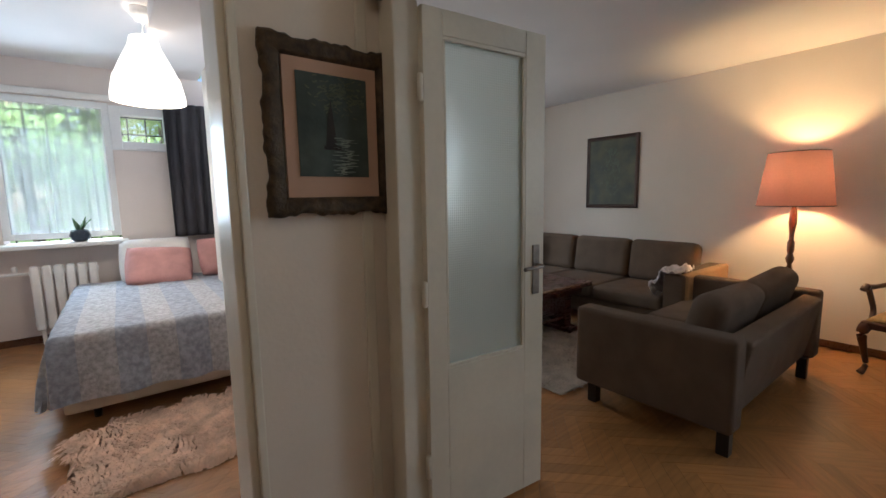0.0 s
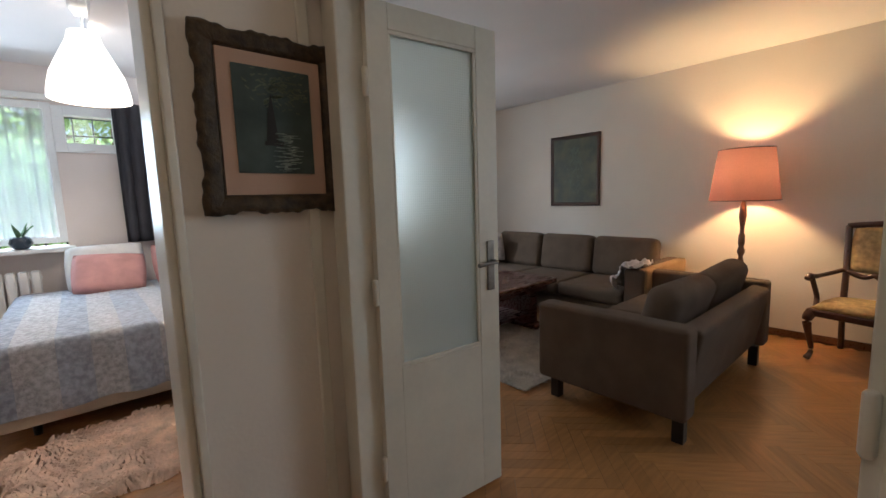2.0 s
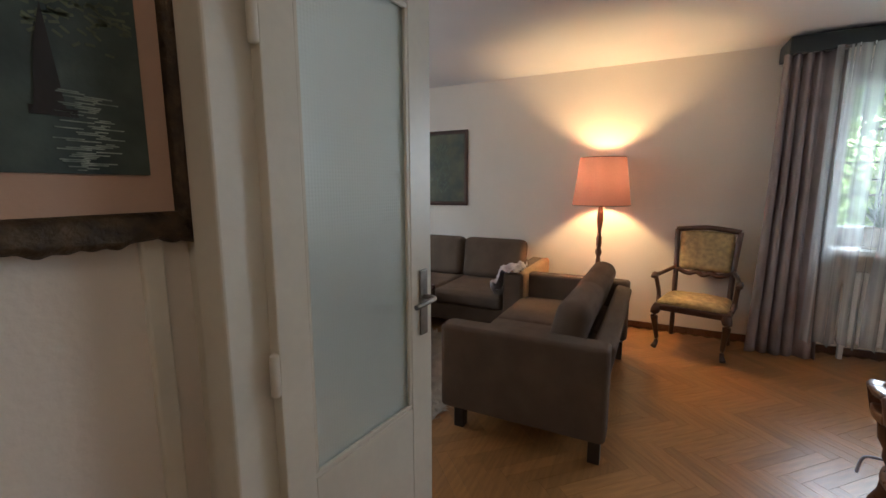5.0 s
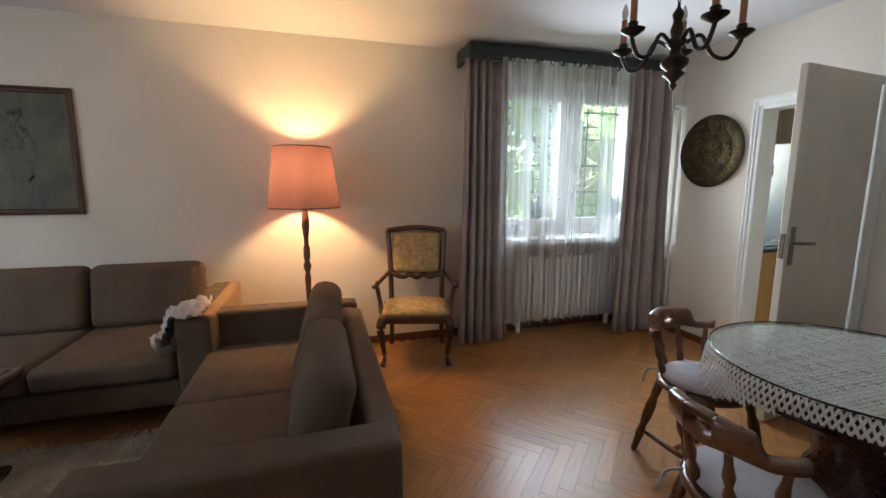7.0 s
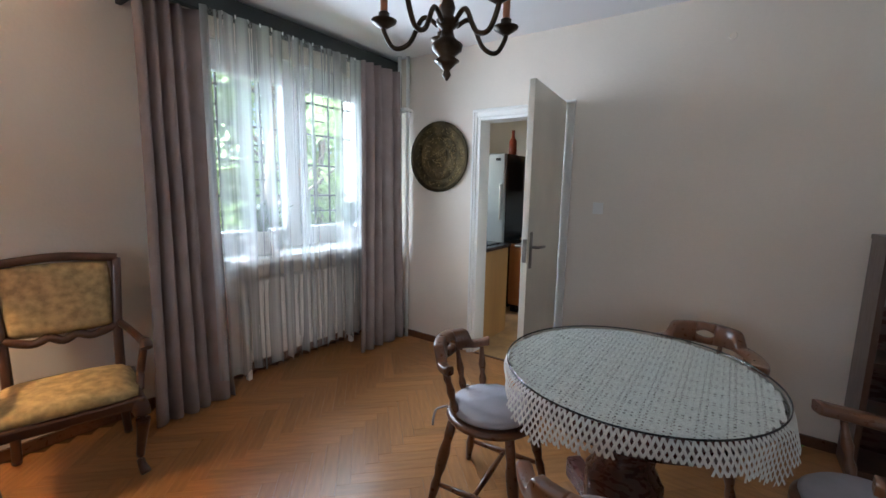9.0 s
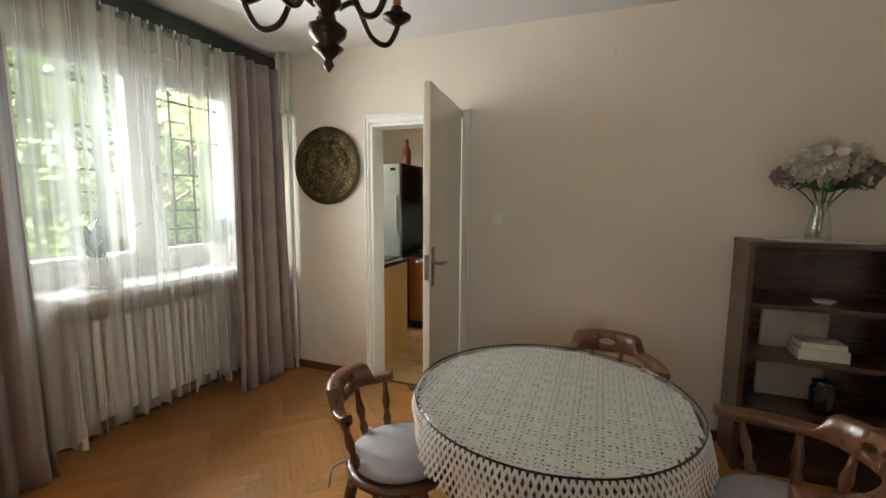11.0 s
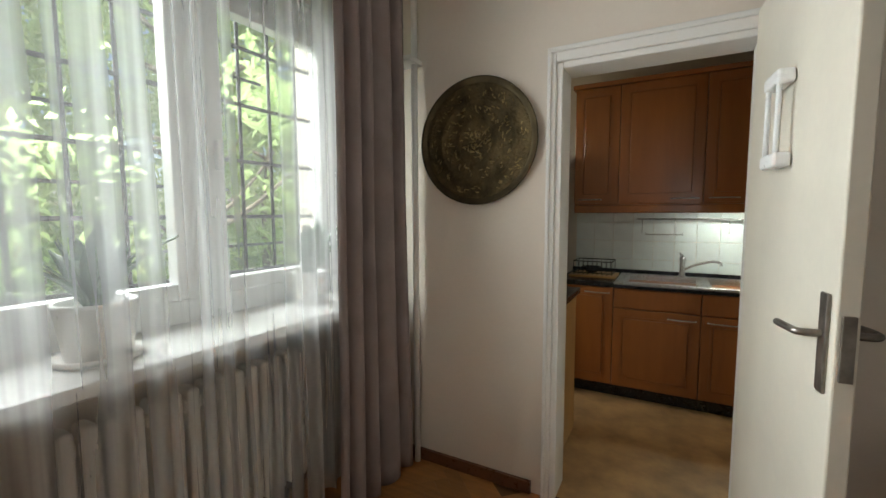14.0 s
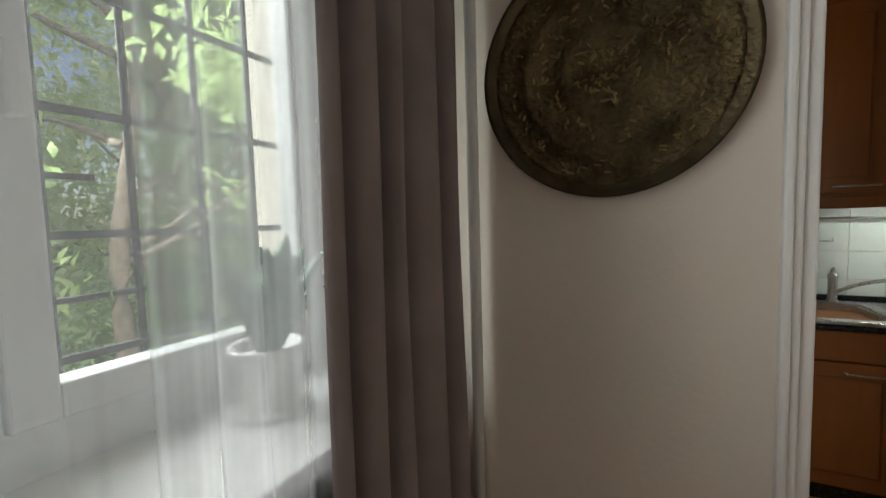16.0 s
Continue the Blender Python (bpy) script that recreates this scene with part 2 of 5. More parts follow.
CANDLE = mat("candle_sleeve", (0.40, 0.17, 0.085), 0.6, 0.1, 10, 0.05)
PETAL = mat("cream_petals", (0.72, 0.66, 0.60), 0.8, 0.12, 30, 0.1)
PETALP = mat("mauve_petals", (0.34, 0.25, 0.25), 0.8, 0.15, 30, 0.1)
PAPER = mat("cream_paper", (0.62, 0.58, 0.50), 0.85, 0.08, 10, 0.05)
REDB = mat("red_bottle", (0.30, 0.05, 0.02), 0.3, 0.1, 8, 0.0)
SLEEVE = mat("crumpled_print_cloth", (0.62, 0.56, 0.56), 0.9, 0.18, 18, 0.3, 200)

# ---- mesh helpers ----
def box(bm, x0, x1, y0, y1, z0, z1, r=0.0, seg=2):
    b = bmesh.new()
    bmesh.ops.create_cube(b, size=1)
    for v in b.verts:
        v.co = Vector(((x0 + x1) / 2 + v.co.x * (x1 - x0), (y0 + y1) / 2 + v.co.y * (y1 - y0), (z0 + z1) / 2 + v.co.z * (z1 - z0)))
    if r:
        bmesh.ops.bevel(b, geom=list(b.edges), offset=r, segments=seg, profile=0.5, affect="EDGES")
    join(bm, b)
    return bm


def join(bm, b, m=None):
    if m is not None:
        bmesh.ops.transform(b, matrix=m, verts=b.verts)
    index = {}
    for v in b.verts:
        index[v] = bm.verts.new(v.co)
    for f in b.faces:
        try:
            bm.faces.new([index[v] for v in f.verts]).smooth = f.smooth
        except ValueError:
            pass
    b.free()
    return bm


def lathe(bm, profile, n=20, m=None, closed=True):
    """Turns (radius, height) pairs round the z axis."""
    b = bmesh.new()
    rings = []
    for r, z in profile:
        rings.append([b.verts.new((r * math.cos(2 * math.pi * i / n), r * math.sin(2 * math.pi * i / n), z)) for i in range(n)])
    for a, c in zip(rings, rings[1:]):
        for i in range(n):
            b.faces.new((a[i], a[(i + 1) % n], c[(i + 1) % n], c[i])).smooth = True
    if closed:
        b.faces.new(rings[0][::-1])
        b.faces.new(rings[-1])
    return join(bm, b, m)


def tube(bm, pts, radii, n=10):
    """A round bar along points, with a radius for each."""
    pts = [Vector(p) for p in pts]
    if not isinstance(radii, (list, tuple)):
        radii = [radii] * len(pts)
    b = bmesh.new()
    rings = []
    for i, p in enumerate(pts):
        d = (pts[min(i + 1, len(pts) - 1)] - pts[max(i - 1, 0)]).normalized()
        q = d.to_track_quat("Z", "Y")
        rings.append([b.verts.new(p + q @ Vector((radii[i] * math.cos(2 * math.pi * k / n), radii[i] * math.sin(2 * math.pi * k / n), 0))) for k in range(n)])
    for a, c in zip(rings, rings[1:]):
        for k in range(n):
            b.faces.new((a[k], a[(k + 1) % n], c[(k + 1) % n], c[k])).smooth = True
    b.faces.new(rings[0][::-1])
    b.faces.new(rings[-1])
    return join(bm, b)


def curve(pts, steps=8):
    """A smooth line through points."""
    pts = [Vector(p) for p in pts]
    out = []
    for i in range(len(pts) - 1):
        a, b, c, d = pts[max(i - 1, 0)], pts[i], pts[i + 1], pts[min(i + 2, len(pts) - 1)]
        for k in range(steps):
            t = k / steps
            out.append(0.5 * (2 * b + (c - a) * t + (2 * a - 5 * b + 4 * c - d) * t * t + (3 * b - a - 3 * c + d) * t ** 3))
    return out + [pts[-1]]


def pillow(bm, w, h, d, m, n=12, sag=0.0):
    """A stuffed cushion, w by h, d thick, with pinched corners."""
    b = bmesh.new()
    grid = {}
    for s in (1, -1):
        for i in range(n + 1):
            for j in range(n + 1):
                u, v = 2 * i / n - 1, 2 * j / n - 1
                edge = i in (0, n) or j in (0, n)
                if edge and s < 0:
                    grid[s, i, j] = grid[1, i, j]
                    continue
                t = ((1 - u ** 4) * (1 - v ** 4)) ** 0.5
                pinch = 1 - 0.06 * (u * u * v * v)
                wob = 0.03 * d * noise.noise(Vector((u * 2.3, v * 2.3, s * 3 + w * 7)))
                grid[s, i, j] = b.verts.new((u * w / 2 * pinch, v * h / 2 * pinch, s * d / 2 * t + wob - sag * (1 - u * u)))
    for s in (1, -1):
        for i in range(n):
            for j in range(n):
                q = [grid[s, i, j], grid[s, i + 1, j], grid[s, i + 1, j + 1], grid[s, i, j + 1]]
                f = b.faces.new(q if s > 0 else q[::-1])
                f.smooth = True
    return join(bm, b, m)


def obj(name, bm, material, smooth=None):
    me = bpy.data.meshes.new(name)
    bmesh.ops.recalc_face_normals(bm, faces=bm.faces)
    if smooth:
        for f in bm.faces:
            f.smooth = True
    bm.to_mesh(me)
    bm.free()
    me.materials.append(material)
    return new(name, me)


def part(name, bm, material, parent, label="", smooth=None):
    ob = obj(name, bm, material, smooth)
    ob.parent = parent
    if label:
        ob["label"] = label
    return ob


def thing(name, label, category, m=None, group=""):
    ob = tagged(new(name), label, category, group)
    ob.empty_display_size = 0.1
    if m is not None:
        ob.matrix_world = m
    return ob


def single(name, bm, material, label, category, m=None, kind="", smooth=None):
    ob = tagged(obj(name, bm, material, smooth), label, category, "", kind)
    if m is not None:
        ob.matrix_world = m
    return ob


def B(*a, **k):
    return box(bmesh.new(), *a, **k)


def structure(name, boxes, material, label, category):
    bm = bmesh.new()
    for a in boxes:
        box(bm, *a)
    return single(name, bm, material, label, category, kind="structure")


# ---- structure ----
XE, YS, XW, YN, ZC, PY = 6.0, -2.12, 2.05, 4.6, 2.57, 1.655
BZ = 2.72
floor = structure("floor", [(-0.6, 6.3, -2.12, 6.2, -0.2, -0.014)], SUB, "oak herringbone parquet floor, worn and glossy", "floor")
kfloor = structure("floor_kitchen", [(2.6, 6.3, -4.3, -2.125, -0.2, 0.003)], TILEF, "mottled tan kitchen floor covering", "floor")
structure("ceiling", [(1.45, 6.3, -2.4, 4.9, ZC, ZC + 0.15), (-0.6, 1.45, -1.2, 1.9, ZC, ZC + 0.15)], CEIL, "plain white painted plaster ceiling", "ceiling")
structure("ceiling_bedroom", [(-0.6, 2.0, 1.9, 6.2, BZ, BZ + 0.15)], CEIL, "plain white painted bedroom ceiling", "ceiling")
structure("ceiling_kitchen", [(2.6, 6.3, -4.3, -2.4, 2.5, 2.65)], CEIL, "cream painted kitchen ceiling", "ceiling")
WY0, WY1, WZ0, WZ1 = -2.02, -0.45, 0.90, 2.39
structure("wall_east", [(XE, XE + 0.35, -2.4, WY0, 0, ZC), (XE, XE + 0.35, WY1, YN + 0.3, 0, ZC), (XE, XE + 0.35, WY0, WY1, 0, WZ0), (XE, XE + 0.35, WY0, WY1, WZ1, ZC)], WALL, "cream painted plaster wall with a window", "wall")
KX0, KX1, KZ = 4.092, 4.832, 2.0
structure("wall_south", [(KX1, XE, YS - 0.16, YS, 0, ZC), (1.3, KX0, YS - 0.16, YS, 0, ZC), (KX0, KX1, YS - 0.16, YS, KZ, ZC)], WALL, "cream painted plaster wall with the kitchen doorway", "wall")
# Opening added in this unseen wall to bring light to the sofa end.
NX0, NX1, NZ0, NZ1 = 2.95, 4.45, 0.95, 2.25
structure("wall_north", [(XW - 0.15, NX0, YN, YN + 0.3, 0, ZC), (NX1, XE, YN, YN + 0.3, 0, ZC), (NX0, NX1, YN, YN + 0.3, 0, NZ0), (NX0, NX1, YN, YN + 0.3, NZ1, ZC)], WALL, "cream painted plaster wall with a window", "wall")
DY0, DY1, DZ = 0.20, 1.53, 2.05
structure("wall_west", [(XW - 0.12, XW, PY + 0.002, YN, 0, ZC), (XW - 0.12, XW, -0.75, DY0 - 0.05, 0, ZC), (XW - 0.12, XW, DY0 - 0.05, DY1 + 0.1, DZ + 0.06, ZC), (1.5, XW - 0.12, -0.87, -0.75, 0, ZC), (1.5, 1.62, YS, -0.87, 0, ZC)], WALL, "cream painted plaster wall with a double doorway", "wall")

structure("wall_hall", [(1.47, XW - 0.12, PY, PY + 0.2, 0, ZC), (-0.6, 0.55, PY, PY + 0.2, 0, ZC), (0.55, 1.47, PY, PY + 0.2, 2.08, ZC + 0.2), (-0.75, -0.6, -1.2, PY + 0.2, 0, ZC), (-0.6, 1.5, -1.2, -1.05, 0, ZC), (1.5, XW - 0.12, -0.75, -0.6, 0, ZC)], WALL, "cream painted hall wall beside the bedroom doorway", "wall")
BX0 = 0.12
structure("wall_bedroom", [(BX0 - 0.2, BX0, PY + 0.2, BY, 0, BZ)], BWALL, "pale bedroom side wall", "wall")
BWX0, BWX1, BWZ0, BWZ1 = 0.28, 1.17, 0.98, 2.38
SX0, SX1, SZ0, SZ1 = 1.25, 1.66, 1.98, 2.30
structure("wall_bedroom_north", [(-0.1, BWX0, BY, BY + 0.3, 0, BZ), (BWX0, BWX1, BY, BY + 0.3, 0, BWZ0), (BWX0, BWX1, BY, BY + 0.3, BWZ1, BZ), (BWX1, SX0, BY, BY + 0.3, 0, BZ), (SX0, SX1, BY, BY + 0.3, 0, SZ0), (SX0, SX1, BY, BY + 0.3, SZ1, BZ), (SX1, 2.5, BY, BY + 0.3, 0, BZ)], BWALL, "pale bedroom wall with two windows", "wall")
structure("wall_bedroom_east", [(2.42, 2.6, YN + 0.3, BY, 0, BZ)] + [(1.90, 1.93, PY + 0.2, 4.6, 0, BZ)], BWALL, "pale bedroom side wall", "wall")
# The east side has an assumed, unseen opening for the kitchen fill lamp.
structure("wall_kitchen", [(2.6, 2.8, -4.3, YS - 0.16, 0, 2.5), (2.8, 6.0, -4.3, -4.0, 0, 2.5), (6.0, 6.35, -4.3, -3.3, 0, 2.5), (6.0, 6.35, -2.55, -2.28, 0, 2.5), (6.0, 6.35, -3.3, -2.55, 0, 1.1), (6.0, 6.35, -3.3, -2.55, 2.2, 2.5)], WALL, "pale painted kitchen wall", "wall")
structure("baseboard", [(XE - 0.018, XE, YS + 0.02, YN, 0, 0.06), (1.62, KX0 - 0.09, YS, YS + 0.018, 0, 0.06), (KX1 + 0.09, XE - 0.018, YS, YS + 0.018, 0, 0.06), (XW, XW + 0.018, DY1 + 0.12, YN, 0, 0.06), (XW + 0.018, XE - 0.018, YN - 0.018, YN, 0, 0.06), (BX0, BX0 + 0.018, PY + 0.2, BY, 0, 0.07), (BX0 + 0.018, 2.4, BY - 0.018, BY, 0, 0.07)], CHAIRW, "brown varnished wooden skirting board", "baseboard")

# doorway trims
def casing(name, boxes, label, material=DOORP):
    bm = bmesh.new()
    for a in boxes:
        box(bm, *a, r=0.006)
    return single(name, bm, material, label, "door frame", kind="structure")


casing("trim_kitchen", [(KX1 - 0.025, KX1 + 0.005, YS - 0.165, YS + 0.004, 0, KZ), (KX1 + 0.002, KX1 + 0.034, YS, YS + 0.018, 0, KZ + 0.058), (KX1 + 0.02, KX1 + 0.038, YS, YS + 0.03, 0, KZ + 0.062), (KX0 - 0.005, KX0 + 0.025, YS - 0.165, YS + 0.004, 0, KZ), (KX0 - 0.055, KX0 - 0.002, YS, YS + 0.018, 0, KZ + 0.058), (KX0 - 0.002, KX1 + 0.002, YS, YS + 0.018, KZ, KZ + 0.058), (KX0 - 0.058, KX1 + 0.038, YS, YS + 0.03, KZ + 0.04, KZ + 0.062), (KX0 + 0.025, KX1 - 0.025, YS - 0.165, YS + 0.004, KZ - 0.025, KZ + 0.003)], "white painted moulded kitchen door frame", WHITE)
casing("trim_living", [(XW - 0.085, XW + 0.022, DY1 - 0.012, DY1 + 0.07, 0, DZ), (XW - 0.06, XW - 0.02, DY1 + 0.071, PY + 0.01, 0, DZ + 0.4), (XW - 0.16, XW - 0.116, PY - 0.012, PY + 0.005, 0, DZ + 0.4), (XW - 0.15, XW + 0.02, DY0 - 0.05, DY0, 0, DZ), (XW - 0.15, XW + 0.02, DY0 - 0.05, DY1 + 0.07, DZ, DZ + 0.06)], "cream painted double door frame with worn edges")
casing("trim_bedroom", [(1.445, 1.472, PY - 0.004, PY + 0.22, 0, 2.08), (1.472, 1.50, PY - 0.02, PY, 0, 2.15), (0.548, 0.575, PY - 0.004, PY + 0.22, 0, 2.08), (0.47, 0.548, PY - 0.02, PY, 0, 2.15), (0.55, 1.472, PY - 0.02, PY + 0.2, 2.055, 2.082)], "cream painted bedroom door frame")

# ---- doors ----
def lever(parent, m, side):
    """A lever handle on a long plate."""
    plate = box(bmesh.new(), -0.02, 0.02, 0, 0.008, -0.11, 0.11, r=0.004)
    bmesh.ops.transform(plate, matrix=m, verts=plate.verts)
    h = part("handle_plate", plate, NICKEL, parent, "worn nickel handle plate")
    b = tube(bmesh.new(), curve([(0, 0, 0.02), (0, 0.045, 0.02), (side * 0.03, 0.055, 0.02), (side * 0.11, 0.055, 0.015)], 5), 0.0085)
    bmesh.ops.transform(b, matrix=m, verts=b.verts)
    part("lever", b, NICKEL, h)


def glass_leaf(name, m, w, sign, label):
    """A glazed leaf from the hinge along +x, with a tall pebbled pane over a plain panel."""
    d = thing(name, label, "door", m)
    d["kind"] = "structure"
    bm = bmesh.new()
    for a in ((0, 0.085, 0.012, 2.03), (w - 0.11, w, 0.012, 2.03), (0.085, w - 0.11, 0.012, 0.69), (0.085, w - 0.11, 1.94, 2.03)):
        box(bm, a[0], a[1], -0.02, 0.02, a[2], a[3], r=0.003)
    part("leaf_frame", bm, DOORP, d)
    bm = bmesh.new()
    for s in (-1, 1):
        for a in ((0.085, w - 0.11, 0.69, 0.705), (0.085, w - 0.11, 1.925, 1.94), (0.085, 0.097, 0.705, 1.925), (w - 0.122, w - 0.11, 0.705, 1.925)):
            box(bm, a[0], a[1], s * 0.012 - 0.006, s * 0.012 + 0.006, a[2], a[3], r=0.003)
    part("glazing_bead", bm, DOORP, d)
    part("glass_pane", B(0.09, w - 0.115, -0.004, 0.004, 0.695, 1.935), FROST, d, "pebbled translucent glass pane")
    for s in (-1, 1):
        lever(d, Matrix.Translation((w - 0.05, s * 0.02, 1.04)) @ pose(0, 0, 0, 0, 0, 0 if s > 0 else 180), -1 if s > 0 else 1)
    for z in (0.3, 1.0, 1.75):
        part("hinge", lathe(bmesh.new(), [(0.008, -0.05), (0.011, -0.045), (0.011, 0.045), (0.008, 0.05)], 10, pose(-0.008, 0.012 * sign, z)), DOORP, d)
    return d


glass_leaf("door_1", pose(2.068, 1.508, 0, 0, 0, -5.8), 0.597, -1, "open cream glazed door leaf with a pebbled pane")
glass_leaf("door_2", pose(2.085, 0.205, 0, 0, 0, -12), 0.61, 1, "open cream glazed second door leaf with a pebbled pane")

kd = thing("door_3", "open white painted kitchen door with a lever handle", "door", pose(KX0 + 0.022, YS + 0.03, 0, 0, 0, 95.5))
kd["kind"] = "structure"
part("door_panel", B(0, 0.73, -0.02, 0.02, 0.012, 2.05, r=0.004), DOORP, kd)
for s in (-1, 1):
    lever(kd, Matrix.Translation((0.685, s * 0.02, 1.07)) @ pose(0, 0, 0, 0, 0, 0 if s > 0 else 180), -1 if s > 0 else 1)
part("latch", B(0.728, 0.737, -0.012, 0.012, 1.0, 1.14, r=0.002), NICKEL, kd)
rail = thing("towel_rail", "white plastic towel rail mounted on the kitchen door", "towel rail")
rm = kd.matrix_world.copy()
for z in (1.495, 1.715):
    part("bracket", join(bmesh.new(), B(0.30, 0.42, -0.065, -0.0225, z - 0.02, z + 0.02, r=0.008), rm), PVC, rail)
for x in (0.315, 0.405):
    part("bar", join(bmesh.new(), lathe(bmesh.new(), [(0.007, 1.5), (0.007, 1.71)], 8, pose(x, -0.055, 0)), rm), PVC, rail)

# ---- living room window ----
win = thing("window_1", "white double casement window with two sashes", "window")
win["kind"] = "structure"
fx0, fx1 = XE + 0.03, XE + 0.10
bm = bmesh.new()
for a in ((WY0, WY0 + 0.06, 0.905, WZ1), (WY1 - 0.06, WY1, 0.905, WZ1), (WY0 + 0.06, WY1 - 0.06, 0.905, 1.02), (WY0 + 0.06, WY1 - 0.06, 2.255, WZ1), (-1.27, -1.20, 1.0, 2.255)):
    box(bm, fx0, fx1, *a, r=0.005)
part("window_frame", bm, PVC, win)
for y0, y1 in ((WY0 + 0.06, -1.27), (-1.20, WY1 - 0.06)):
    bm = bmesh.new()
    for a in ((y0, y0 + 0.07, 1.02, 2.255), (y1 - 0.07, y1, 1.02, 2.255), (y0 + 0.07, y1 - 0.07, 1.02, 1.085), (y0 + 0.07, y1 - 0.07, 2.19, 2.255)):
        box(bm, fx0 - 0.018, fx1 - 0.02, *a, r=0.006)
    sash = part("sash", bm, PVC, win)
    g = part("pane", B(fx0 + 0.02, fx0 + 0.026, y0 + 0.06, y1 - 0.06, 1.06, 2.2), GLASS, sash)
    g.visible_shadow = False
h = B(fx0 - 0.05, fx0 - 0.018, -1.32, -1.295, 1.53, 1.65, r=0.006)
part("window_handle", h, PVC, win)
part("reveal", box(box(box(bmesh.new(), XE - 0.002, fx0, WY0 - 0.002, WY0 + 0.004, 0.93, WZ1), XE - 0.002, fx0, WY1 - 0.004, WY1 + 0.002, 0.93, WZ1), XE - 0.002, fx0, WY0 + 0.004, WY1 - 0.004, WZ1 - 0.004, WZ1 + 0.002), WHITE, win)
single("windowsill", B(5.635, XE + 0.028, -2.02, -0.47, 0.89, 0.93, r=0.004), WHITE, "deep white painted windowsill board over the radiator", "windowsill", kind="structure")

gr = thing("window_grille", "black wrought iron bars outside the window", "window grille")
for k in range(9):
    y = WY0 + 0.09 + k * 0.172
    part("bar", lathe(bmesh.new(), [(0.009, 0.9), (0.009, 2.39)], 8, pose(XE + 0.24, y, 0)), IRON, gr)
for k in range(5):
    part("crossbar", B(XE + 0.226, XE + 0.234, WY0, WY1, 1.06 + k * 0.27, 1.078 + k * 0.27), IRON, gr)
for k in range(14):
    y = WY0 + 0.14 + (k * 0.37) % 1.3
    z = 1.06 + (k % 4) * 0.27 + 0.13
    part("short_bar", B(XE + 0.236, XE + 0.244, y, y + 0.17, z, z + 0.014), IRON, gr)

# radiator under the sill
def radiator(name, m, n, h, label, pitch=0.06):
    r = thing(name, label, "radiator", m)
    for i in range(n):
        bm = bmesh.new()
        box(bm, i * pitch, i * pitch + pitch - 0.016, -0.045, 0.045, 0, h, r=0.018, seg=3)
        box(bm, i * pitch - 0.008, i * pitch + pitch - 0.008, -0.025, 0.025, 0.04, 0.09, r=0.01)
        box(bm, i * pitch - 0.008, i * pitch + pitch - 0.008, -0.025, 0.025, h - 0.09, h - 0.04, r=0.01)
        part("rib", bm, WHITE, r)
    part("pipe", tube(bmesh.new(), [(-0.28, 0, h - 0.065), (0, 0, h - 0.065)], 0.013), WHITE, r)
    part("valve", lathe(bmesh.new(), [(0.016, 0), (0.022, 0.01), (0.022, 0.045), (0.014, 0.055)], 12, pose(-0.1, 0, h - 0.05)), WHITE, r)
    for x in (0.03, n * pitch - 0.05):
        part("foot", B(x, x + 0.03, -0.02, 0.02, -0.14, 0.02), WHITE, r)
    return r


radiator("radiator", pose(5.87, -0.62, 0.14, 0, 0, -90), 18, 0.6, "white cast iron radiator behind the net curtain")
hp = thing("heating_pipe", "pair of white painted heating pipes in the corner", "pipe")
for y, r in ((-2.03, 0.016), (-2.08, 0.016)):
    x = 5.60 if y > -2.05 else 5.545
    part("pipe", lathe(bmesh.new(), [(r, 0.001), (r, ZC)], 12, pose(x, y, 0)), WHITE, hp)
part("clip", B(5.52, 5.63, YS, -2.0, 2.1, 2.125, r=0.004), WHITE, hp)

# valance, curtains, net
vb = bmesh.new()
box(vb, 5.66, 5.685, YS + 0.01, -0.07, 2.415, 2.54, r=0.006)
box(vb, 5.685, 6.0, -0.10, -0.07, 2.415, 2.54, r=0.004)
box(vb, 5.685, 6.0, YS + 0.01, -0.10, 2.525, 2.54)
single("curtain_valance", vb, VAL, "dark stained wooden curtain valance below the ceiling", "valance")


def drape(bm, x, y0, y1, z0, z1, amp, folds, seed, rows=26, flare=0.0, scallop=0.0, axis="y", per=14):
    """A hanging cloth with uneven folds that widen towards the hem."""
    rnd = random.Random(seed)
    n = folds * per
    ph = [rnd.uniform(-0.5, 0.5) for _ in range(folds + 2)]
    wd = [rnd.uniform(0.55, 1.3) for _ in range(folds + 2)]
    verts = []
    for j in range(rows + 1):
        v = j / rows
        row = []
        for i in range(n + 1):
            u = i / n
            k = folds * (u + 0.25 * u * (1 - u) * math.sin(4.1 * u + seed) + 0.09 * u * (1 - u) * math.sin(15 * u + 2 * seed))
            k = min(max(k, 0.0), folds - 0.001)
            a, f = int(k), k - int(k)
            p = ph[a] * (1 - f) + ph[min(a + 1, folds)] * f
            w = wd[a] * (1 - f) + wd[min(a + 1, folds)] * f
            spread = 0.35 + 0.65 * (1 - v) + 0.3 * v
            d = amp * w * math.sin(2 * math.pi * k + p * (1 - v) * 2.2) * spread + 0.012 * noise.noise(Vector((u * 5, v * 3, seed)))
            yy = y0 + (y1 - y0) * u + flare * (1 - v) ** 2 * (u - 0.5) + 0.35 * amp * math.cos(2 * math.pi * k + p) * w * (1 - v)
            zz = z0 + (z1 - z0) * v + (scallop * abs(math.sin(math.pi * k + seed)) * (1 - v) ** 4 if scallop else 0)
            row.append(bm.verts.new((x + d, yy, zz) if axis == "y" else (yy, x + d, zz)))
        verts.append(row)
    for a, b in zip(verts, verts[1:]):
        for i in range(n):
            bm.faces.new((a[i], a[i + 1], b[i + 1], b[i])).smooth = True
    return bm


